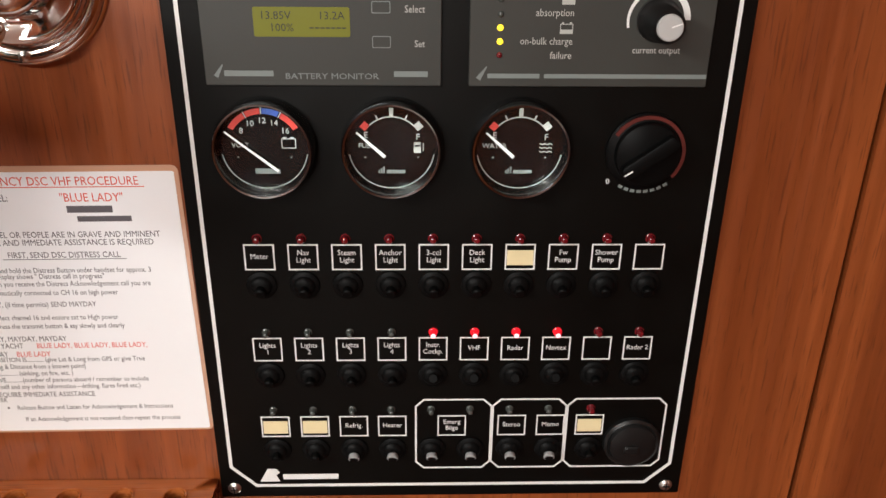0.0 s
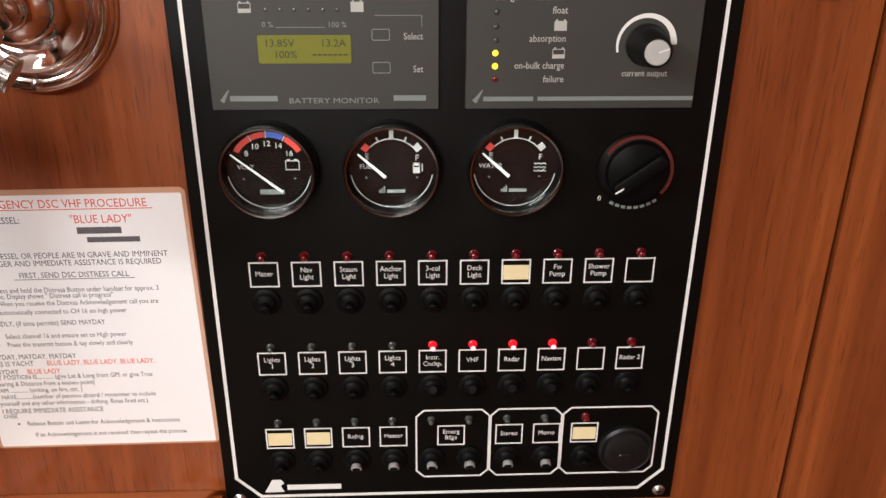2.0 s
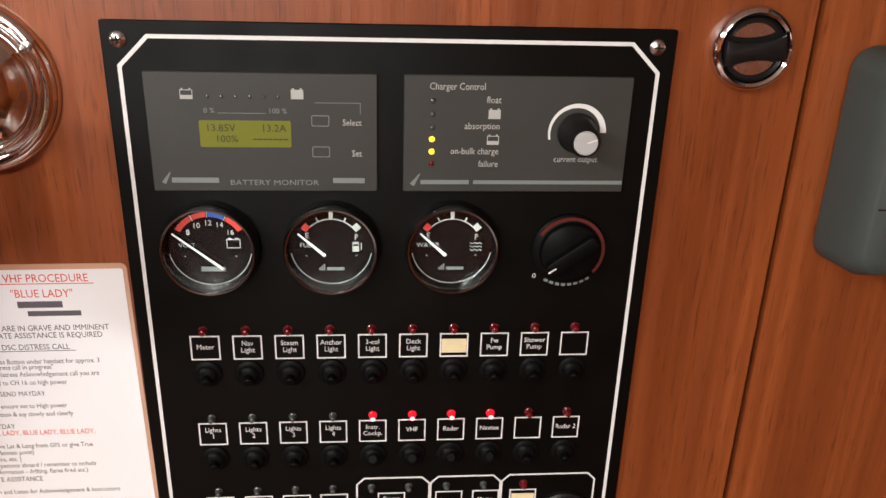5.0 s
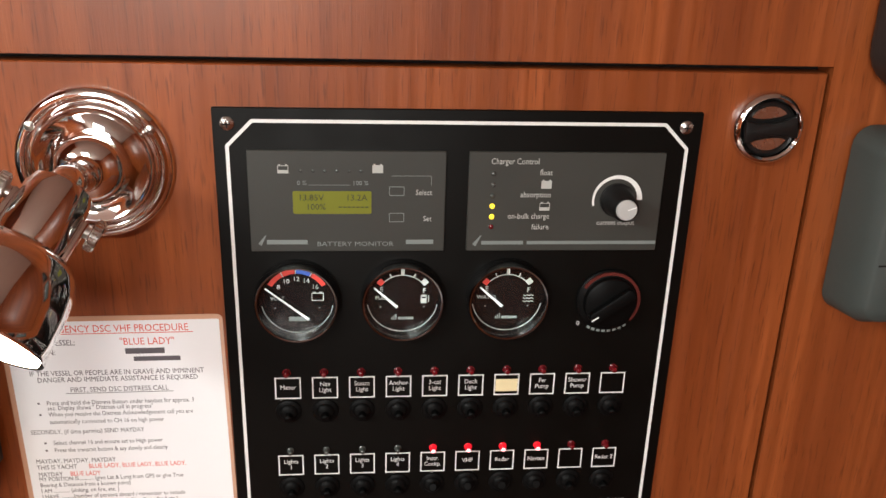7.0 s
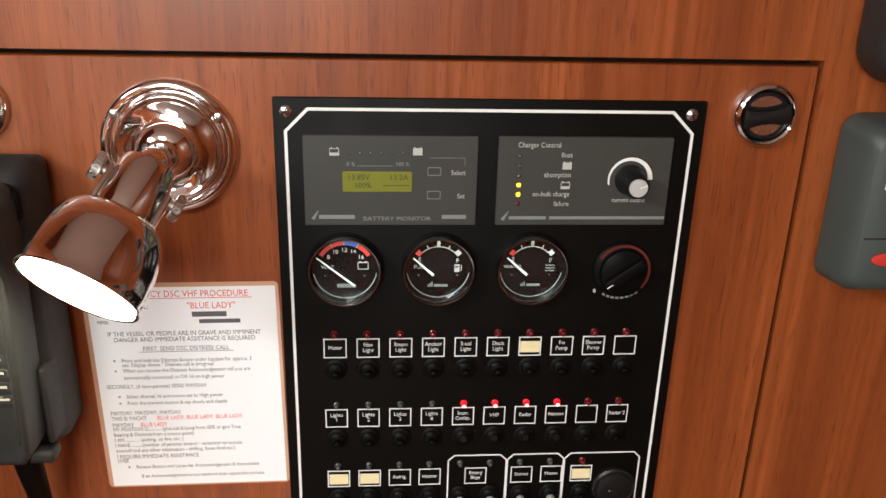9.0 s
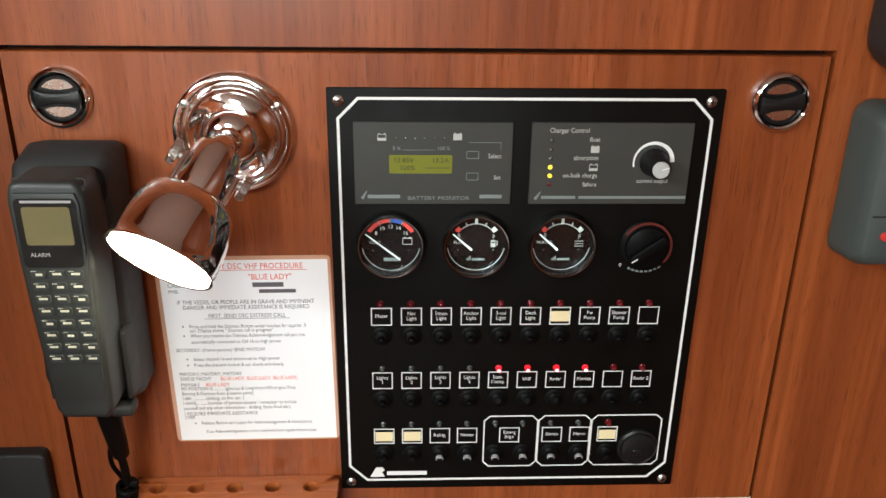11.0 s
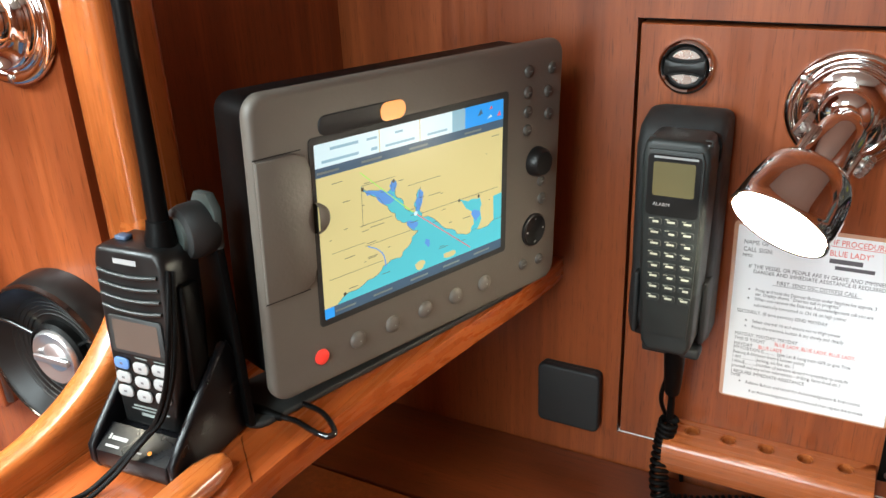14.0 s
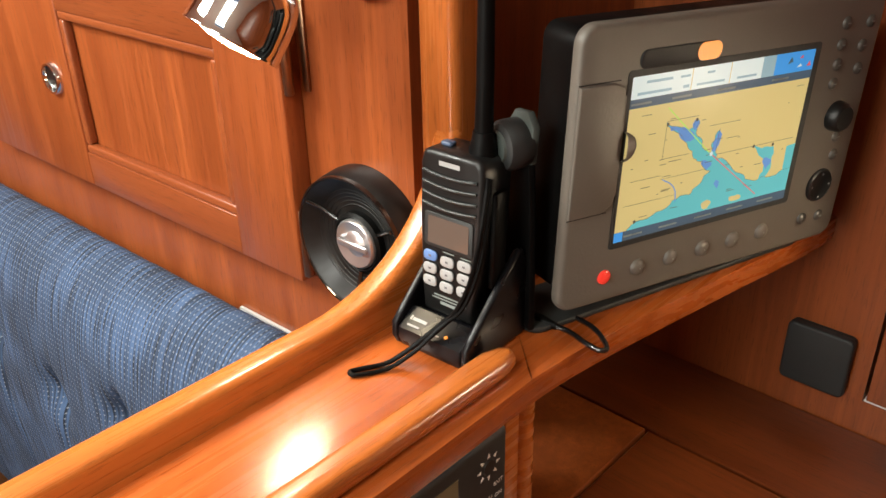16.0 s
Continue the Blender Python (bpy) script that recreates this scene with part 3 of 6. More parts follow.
# battery monitor and charger control: grey front plates
mon = part("battery_monitor", prism(round_rect(0.1255, 0.0675, 0.0008, 2), facing(-0.0625, F + 0.0005, 1.2365), 0.0025, 0.0004, 1), GREY, board, "grey battery monitor front")
FM = F - 0.0021
PM = facing(0, FM, 0)
lcd = part("display", prism(round_rect(0.050, 0.0152, 0.001, 2), facing(-0.0725, FM + 0.0006, 1.2363), 0.0008), LCD, mon, "green liquid-crystal display")
PL = facing(0, FM - 0.0003, 0)
lettering("13.85V", 0.0058, PL @ pose(-0.0860, 1.2395, 0), LCD_INK, lcd)
lettering("13.2A", 0.0058, PL @ pose(-0.0570, 1.2395, 0), LCD_INK, lcd)
lettering("100%", 0.0058, PL @ pose(-0.0830, 1.2333, 0), LCD_INK, lcd)
part("bargraph", bars([(-0.0685 + 0.0028 * k, -0.0663 + 0.0028 * k, 1.2330, 1.2337) for k in range(7)], PL), LCD_INK, lcd)


def battery_sign(x, z, full, parent):
    m = facing(x, FM, z)
    b = ring([(-0.0034, -0.0030), (0.0034, -0.0030), (0.0034, 0.0022), (-0.0034, 0.0022)], [(-0.0030, -0.0026), (0.0030, -0.0026), (0.0030, 0.0018), (-0.0030, 0.0018)], m, 0.0001)
    b = bars([(-0.0026, -0.0016, 0.0022, 0.0030), (0.0016, 0.0026, 0.0022, 0.0030), (-0.0031, 0.0031, -0.0027, 0.0019 if full else -0.0008)], m, b)
    return part("battery_symbol", b, SOFT_PRINT, parent)


battery_sign(-0.1030, 1.2585, False, mon)
battery_sign(-0.0435, 1.2590, True, mon)
for k in range(6):
    part("charge_lamp", lathe([(0.0011, 0), (0.0009, 0.0006), (0, 0.0008)], (-0.0920 + 0.0076 * k, FM, 1.2570), (0, -1, 0), 12), LED_DARK, mon)
lettering("0 %", 0.0042, PM @ pose(-0.0915, 1.2492, 0), SILVER_PRINT, mon)
lettering("100 %", 0.0042, PM @ pose(-0.0545, 1.2492, 0), SILVER_PRINT, mon)
marks("print_line", [(-0.0870, -0.0610, 1.2478, 1.2481), (-0.0345, -0.0090, 1.2540, 1.2543), (-0.0093, -0.0090, 1.2480, 1.2540)], PM, SILVER_PRINT, mon)
for bz, word in ((1.2440, "Select"), (1.2262, "Set")):
    part("push_button", ring(round_rect(0.0098, 0.0062, 0.0008, 2), round_rect(0.0090, 0.0054, 0.0006, 2), facing(-0.0313, FM, bz), 0.0002), SILVER_PRINT, mon)
    lettering(word, 0.0052, PM @ pose(-0.0085, bz - 0.001, 0), SOFT_PRINT, mon, "RIGHT", 0.85)
lettering("BATTERY MONITOR", 0.0044, PM @ pose(-0.0580, 1.2078, 0), SILVER_PRINT, mon, squeeze=1.25)
marks("brand_mark", [(-0.1150, -0.0890, 1.2078, 1.2108), (-0.0250, -0.0070, 1.2078, 1.2108)], PM, SILVER_PRINT, mon)
part("brand_flash", stroke(-0.1195, 1.2075, -0.1155, 1.2140, 0.0025, 0.0006, PM, 0.0001), SILVER_PRINT, mon)

chg = part("charger_control", prism(round_rect(0.1290, 0.0675, 0.0008, 2), facing(0.0795, F + 0.0005, 1.2365), 0.0025, 0.0004, 1), GREY, board, "grey charger control front")
lettering("Charger Control", 0.0056, PM @ pose(0.0290, 1.2640, 0), SOFT_PRINT, chg, "LEFT", 0.82)
for wz, word in ((1.2567, "float"), (1.2417, "absorption"), (1.2270, "on-bulk charge"), (1.2195, "failure")):
    lettering(word, 0.0054, PM @ pose(0.0695, wz, 0), SOFT_PRINT, chg, "RIGHT", 0.86)
battery_sign(0.0660, 1.2490, True, chg)
battery_sign(0.0658, 1.2340, False, chg)
for lz, lm, lab in ((1.2560, LED_DARK, "unlit lamp"), (1.2485, LED_DARK, "unlit lamp"), (1.2410, LED_DARK, "unlit lamp"), (1.2340, LED_YELLOW, "lit yellow lamp"), (1.2268, LED_YELLOW, "lit yellow lamp"), (1.2197, LED_OFF, "unlit dark red lamp")):
    part("indicator_lamp", lathe([(0.0017, 0), (0.0016, 0.0005), (0.0010, 0.0011), (0, 0.0013)], (0.0310, FM, lz), (0, -1, 0), 14), lm, chg, lab)
marks("brand_mark", [(0.0250, 0.0530, 1.2073, 1.2098)], PM, SILVER_PRINT, chg)
part("brand_flash", stroke(0.0200, 1.2068, 0.0245, 1.2135, 0.0028, 0.0006, PM, 0.0001), SILVER_PRINT, chg)
part("stripe", bars([(0.0555, 0.1435, 1.2074, 1.2097)], PM), SILVER_PRINT, chg)
KC = (0.1140, FM, 1.2385)
part("dial_arc", arc(0.0156, 0.0168, 195, 0, facing(KC[0], FM, KC[2]), 0.0001, 28, r0b=0.0132, r1b=0.0168), WHITE, chg)
lettering("current output", 0.0050, PM @ pose(0.1145, 1.2225, 0), SOFT_PRINT, chg, squeeze=0.85)
kb = part("knob", lathe([(0.0116, 0), (0.0116, 0.002), (0.0098, 0.004), (0.0086, 0.0205), (0.0074, 0.0218), (0, 0.0218)], KC, (0, -1, 0), 32), BLACK, chg, "black knob with a silver cap")
part("cap", lathe([(0.0068, 0.0216), (0.0068, 0.0228), (0.0063, 0.0234), (0, 0.0234)], KC, (0, -1, 0), 32), CAP_GREY, kb)
part("pointer", stroke(0.0005, 0.0003, 0.0060, 0.0022, 0.0007, 0.0007, facing(KC[0], FM - 0.0234, KC[2])), WHITE, kb)


def gauge(cx, cz, kind):
    o = (cx, F, cz)
    ga = part("gauge", lathe([(0.0282, 0), (0.0282, 0.0060), (0.0278, 0.0090), (0.0272, 0.0108), (0.0264, 0.0110), (0.0258, 0.0032), (0, 0.0032)], o, (0, -1, 0), 56), GLOSS_BLACK, board,
              {"volt": "round voltmeter with a red and blue scale", "fuel": "round fuel gauge reading empty", "water": "round water gauge reading empty"}[kind])
    part("bezel_ring", lathe([(0.0272, 0.0100), (0.0271, 0.0120), (0.0266, 0.0130), (0.0256, 0.0128), (0.0255, 0.0114)], o, (0, -1, 0), 56), DULL_CHROME, ga, "thin dark chrome ring")
    gl = part("glass", lathe([(0, 0.0126), (0.0256, 0.0118), (0.0256, 0.0123), (0, 0.0134)], o, (0, -1, 0), 40), GLASS, ga)
    gl.visible_shadow = False
    m = facing(cx, F - 0.0034, cz)
    part("face_ring", arc(0.0235, 0.0239, 190, 350, m, 0.0001, 40), SOFT_PRINT, ga)
    if kind == "volt":
        for a0, a1, mt in ((149, 119, RED_PRINT), (116, 93, RED_PRINT), (90, 65, BLUE_PRINT), (61, 31, RED_PRINT)):
            part("scale_band", arc(0.0190, 0.0222, a0, a1, m, 0.0001, 10), mt, ga)
        for a in (117.5, 91.5, 63):
            part("tick", stroke(0.0188 * math.cos(radians(a)), 0.0188 * math.sin(radians(a)), 0.0226 * math.cos(radians(a)), 0.0226 * math.sin(radians(a)), 0.0005, 0.0005, m, 0.00015), SOFT_PRINT, ga)
        for a, w in ((142, "8"), (117, "10"), (91, "12"), (66, "14"), (38, "16")):
            lettering(w, 0.0046, m @ pose(0.0152 * math.cos(radians(a)), 0.0152 * math.sin(radians(a)), 0.00005), SOFT_PRINT, ga)
        lettering("VOLT", 0.0038, m @ pose(-0.0130, 0.0012, 0.00005), SOFT_PRINT, ga)
        part("battery_symbol", bars([(0.0105, 0.0125, 0.0052, 0.0060), (0.0145, 0.0165, 0.0052, 0.0060)], m, ring([(0.0095, -0.0005), (0.0175, -0.0005), (0.0175, 0.0052), (0.0095, 0.0052)], [(0.0100, 0.0), (0.0170, 0.0), (0.0170, 0.0047), (0.0100, 0.0047)], m, 0.0001)), SOFT_PRINT, ga)
        part("brand_mark", bars([(-0.0060, 0.0080, -0.0152, -0.0122)], m), SILVER_PRINT, ga)
        part("needle", stroke(-0.0205, 0.0098, 0.0075, -0.0128, 0.0008, 0.0016, facing(cx, F - 0.0062, cz), 0.0005), WHITE, ga, "white pointer")
    else:
        part("scale_arc", arc(0.0172, 0.0178, 138, 42, m, 0.0001, 24), SOFT_PRINT, ga)
        for a, w, ln, mt in ((140, 0.0042, 0.0038, RED_PRINT), (115, 0.0008, 0.003, SOFT_PRINT), (90, 0.0022, 0.0052, SOFT_PRINT), (65, 0.0008, 0.003, SOFT_PRINT), (40, 0.0040, 0.0040, SOFT_PRINT)):
            part("tick", stroke(0.0172 * math.cos(radians(a)), 0.0172 * math.sin(radians(a)), (0.0172 + ln) * math.cos(radians(a)), (0.0172 + ln) * math.sin(radians(a)), w, w, m, 0.00015), mt, ga)
        lettering("E", 0.0050, m @ pose(-0.0140, 0.0070, 0.00005), SOFT_PRINT, ga)
        lettering("F", 0.0050, m @ pose(0.0145, 0.0060, 0.00005), SOFT_PRINT, ga)
        lettering("FUEL" if kind == "fuel" else "WATER", 0.0040, m @ pose(-0.0140, 0.0010, 0.00005), SOFT_PRINT, ga)
        if kind == "fuel":
            part("pump_symbol", bars([(0.0122, 0.0162, -0.0030, 0.0006), (0.0122, 0.0162, 0.0016, 0.0032), (0.0122, 0.0128, 0.0, 0.0032), (0.0156, 0.0162, 0.0, 0.0032), (0.0172, 0.0177, -0.0020, 0.0026)], m), SOFT_PRINT, ga)
        else:
            for k in range(3):
                z = -0.0022 + 0.0022 * k
                part("wave_symbol", tube([m @ Vector((0.0110 + 0.0014 * j, z + 0.0004 * (-1) ** j, 0.0001)) for j in range(6)], 0.0003, 5), SOFT_PRINT, ga)
        marks("brand_mark", [(-0.0030, 0.0075, -0.0150, -0.0130)] + [(-0.0075 + 0.0013 * j, -0.0066 + 0.0013 * j, -0.0150, -0.0132 + 0.0011 * j) for j in range(3)], m, SILVER_PRINT, ga)
        part("needle", stroke(-0.0190, 0.0095, -0.0035, -0.0045, 0.0009, 0.0019, facing(cx, F - 0.0062, cz), 0.0005), WHITE, ga, "white pointer")
    marks("trip_mark", [(-0.0152, -0.0142, -0.0060, -0.0052), (0.0140, 0.0150, -0.0060, -0.0052)], m, SILVER_PRINT, ga)


gauge(-0.0968, 1.1686, "volt")
gauge(-0.0268, 1.1687, "fuel")
gauge(0.0442, 1.1687, "water")

HC = (0.1155, F, 1.1660)
hk = part("heater_knob", lathe([(0.0225, 0), (0.0225, 0.0025), (0.0205, 0.0045), (0.0185, 0.0050), (0.0178, 0.0085), (0.0165, 0.0095), (0, 0.0095)], HC, (0, -1, 0), 48), RUBBER, board, "black rotary heater control")
part("scale_ring", arc(0.0196, 0.0216, 150, -42, facing(HC[0], F - 0.0040, HC[2]), 0.0012, 32), DARK_RED, hk, "dull red scale ring")
part("grip", prism(round_rect(0.0345, 0.0085, 0.003, 4), facing(HC[0], F - 0.0090, HC[2]) @ pose(0, 0, 0, 0, 0, 36), 0.006, 0.0012, 2), RUBBER, hk)
part("pointer", stroke(-0.0140, -0.0100, -0.0095, -0.0070, 0.0009, 0.0009, facing(HC[0], F - 0.0150, HC[2])), WHITE, hk)
lettering("0", 0.0046, facing(HC[0] - 0.0195, F, HC[2] - 0.0185), WHITE, hk)
for a0 in range(238, 306, 9):
    part("brand_mark", arc(0.0236, 0.0254, a0, a0 + 6, facing(HC[0], F, HC[2]), 0.0001, 3), SILVER_PRINT, hk)


def label_frame(cx, cz, w=0.0180, h=0.0170):
    return part("label_frame", ring([(-w / 2, -h / 2), (w / 2, -h / 2), (w / 2, h / 2), (-w / 2, h / 2)], [(-w / 2 + 0.0009, -h / 2 + 0.0009), (w / 2 - 0.0009, -h / 2 + 0.0009), (w / 2 - 0.0009, h / 2 - 0.0009), (-w / 2 + 0.0009, h / 2 - 0.0009)], facing(cx, F - 0.00002, cz), 0.0002), WHITE, board)


def lamp_lens(cx, cz, state):
    mt, lab = {"on": (LED_ON, "lit red warning lamp"), "off": (LED_OFF, "unlit red warning lamp"), "dark": (LED_DARK, "unlit grey lamp")}[state]
    r = {"on": 0.0023, "off": 0.0025, "dark": 0.0021}[state]
    lens = part("indicator_lamp", lathe([(r + 0.0006, 0), (r + 0.0005, 0.0006), (r, 0.0010), (r * 0.96, 0.0030), (r * 0.7, 0.0046), (0, 0.0054)], (cx, F, cz), (0, -1, 0), 16), mt, board, lab)
    if state == "on":
        part("glowing_core", lathe([(0.0017, 0.0038), (0.0015, 0.0050), (0.0008, 0.0058), (0, 0.0061)], (cx, F, cz - 0.0003), (0, -1, 0), 12), LED_CORE, lens, "bright pink-white lamp core")


def toggle(cx, cz, style):
    sw = part("toggle_switch", lathe([(0.0092, 0), (0.0090, 0.0012), (0.0076, 0.0020), (0.0066, 0.0022), (0.0058, 0.0036), (0.0040, 0.0046), (0, 0.0048)], (cx, F, cz), (0, -1, 0), 24), RUBBER, board)
    tip = (cx, F - 0.0082, cz - (0.0027 if style != "up" else -0.0020))
    part("lever", cyl((cx, F - 0.003, cz - 0.0003), tip, 0.0025, 0.0034, 14, 0.0008), RUBBER, sw)
    if style == "white":
        part("lever_band", cyl((cx, F - 0.0050, cz - 0.0008), (cx, F - 0.0080, cz - 0.0024), 0.0034, 0.0037, 14, 0.0003), KEY_GREY, sw, "pale grey sleeve")


ROW1 = ("Meter", "Nav\nLight", "Steam\nLight", "Anchor\nLight", "3-col\nLight", "Deck\nLight", "tape", "Fw\nPump", "Shower\nPump", "")
ROW2 = ("Lights\n1", "Lights\n2", "Lights\n3", "Lights\n4", "Instr.\nCockp.", "VHF", "Radar", "Navtex", "", "Radar 2")
STEP = 0.02567


def caption(word, cx, cz):
    if word == "tape":
        part("label_tape", prism(round_rect(0.0158, 0.0098, 0.0003, 1), facing(cx, F - 0.0001, cz - 0.0004), 0.0003), TAPE, board, "cream paper label tape")
    elif word:
        lettering(word, 0.0049, facing(cx, F, cz + 0.0004), WHITE, board, squeeze=0.90, bold=0.001, leading=0.98)


for k, word in enumerate(ROW1):
    cx = -0.1057 + STEP * k
    label_frame(cx, 1.0998)
    caption(word, cx, 1.0998)
    lamp_lens(cx - 0.0005, 1.1120, "off")
    toggle(cx, 1.0815, "down")
for k, word in enumerate(ROW2):
    cx = -0.1057 + STEP * k
    label_frame(cx, 1.0362)
    caption(word, cx, 1.0362)
    lamp_lens(cx, 1.0485, "dark" if k < 4 else "on" if k < 8 else "off")
    toggle(cx, 1.0175, "up" if 4 <= k < 8 else "down")
for cx, word in ((-0.1050, "tape"), (-0.0795, "tape"), (-0.0543, "Refrig."), (-0.0293, "Heater"), (0.0095, "Emerg\nBilge"), (0.0487, "Stereo"), (0.0742, "Memo"), (0.1000, "tape")):
    label_frame(cx, 0.9775, 0.0186, 0.0162)
    caption(word, cx, 0.9775)
for cx, state in ((-0.1055, "dark"), (-0.0800, "dark"), (-0.0548, "dark"), (-0.0298, "dark"), (-0.0040, "dark"), (0.0212, "dark"), (0.0468, "dark"), (0.0722, "dark"), (0.1000, "off")):
    lamp_lens(cx, 0.9905, state)
for cx, style in ((-0.1050, "down"), (-0.0797, "down"), (-0.0545, "white"), (-0.0292, "white"), (-0.0035, "white"), (0.0220, "white"), (0.0480, "white"), (0.0738, "white"), (0.1005, "down")):
    toggle(cx, 0.9590, style)


def group_line(xa, xb, za=0.9425, zb=0.9985, c=0.0055):
    g = 0.0012
    o = [(xa + c, za), (xb - c, za), (xb, za + c), (xb, zb - c), (xb - c, zb), (xa + c, zb), (xa, zb - c), (xa, za + c)]
    i = [(xa + c + 0.4 * g, za + g), (xb - c - 0.4 * g, za + g), (xb - g, za + c + 0.4 * g), (xb - g, zb - c - 0.4 * g), (xb - c - 0.4 * g, zb - g), (xa + c + 0.4 * g, zb - g), (xa + g, zb - c - 0.4 * g), (xa + g, za + c + 0.4 * g)]
    part("group_line", ring(o, i, P0, 0.0002), WHITE, board)


group_line(-0.0145, 0.0357)
group_line(0.0355, 0.0845)
group_line(0.0843, 0.1500)
so = part("power_socket", lathe([(0.0190, 0), (0.0188, 0.003), (0.0170, 0.0045), (0.0160, 0.0040), (0.0150, 0.0060), (0.0090, 0.0075), (0, 0.0078)], (0.1290, F, 0.9640), (0, -1, 0), 36), BLACK, board, "round black power socket with a closed cap")
part("cap_tab", prism(round_rect(0.010, 0.006, 0.002, 3), facing(0.1275, F - 0.0070, 0.9625), 0.0025, 0.0008, 1), BLACK, so)
part("brand_mark", bars([(-0.1030, -0.0660, 0.9342, 0.9385)], P0), WHITE, board, "plain white maker's mark")
part("brand_emblem", prism([(-0.1185, 0.9325), (-0.1130, 0.9430), (-0.1070, 0.9430), (-0.1050, 0.9400), (-0.1075, 0.9375), (-0.1050, 0.9325)], P0, 0.0002), WHITE, board)

# ---- nav station: fittings on the panelling ----


def air_vent(cx, cz, tilt):
    v = thing("air_vent", pose(cx, WALL, cz), "round chrome and black swivelling air vent", "vent", "round vents in the panelling")
    o, ax = (cx, WALL, cz), (0, -1, 0)
    part("ring", lathe([(0.0240, 0), (0.0240, 0.003), (0.0225, 0.0062), (0.0205, 0.0072), (0.0190, 0.0060), (0.0185, 0.001)], o, ax, 48), CHROME, v, "polished chrome ring")
    part("barrel", lathe([(0.0186, 0.0005), (0.0182, 0.0045), (0.0168, 0.0030), (0, 0.0022)], o, ax, 40), BLACK, v)
    m = facing(cx, WALL - 0.003, cz) @ pose(0, 0, 0, 0, 0, tilt)
    waist = [(-0.0170, -0.0075), (-0.009, -0.0048), (0, -0.0040), (0.009, -0.0048), (0.0170, -0.0075), (0.0178, 0.0), (0.0170, 0.0075), (0.009, 0.0048), (0, 0.0040), (-0.009, 0.0048), (-0.0170, 0.0075), (-0.0178, 0.0)]
    part("bridge", prism(waist, m, 0.0062, 0.0018, 2), BLACK, v)
    # bright steel lenses stand in for the reflections in the open slots
    for s in (1, -1):
        slot = [(0.0145 * math.cos(radians(q)), s * 0.0145 * math.sin(radians(q))) for q in range(36, 145, 9)] + [(x, s * (0.0066 + 12.0 * x * x)) for x in (-0.0095, -0.006, -0.003, 0.0, 0.003, 0.006, 0.0095)]
        part("slot_glint", prism(slot if s > 0 else slot[::-1], m, 0.0012), STEEL, v, "bright steel lens standing for the reflection in the open slot")
    return v


air_vent(0.2105, 1.2868, 6)
air_vent(-0.3470, 1.2875, 0)


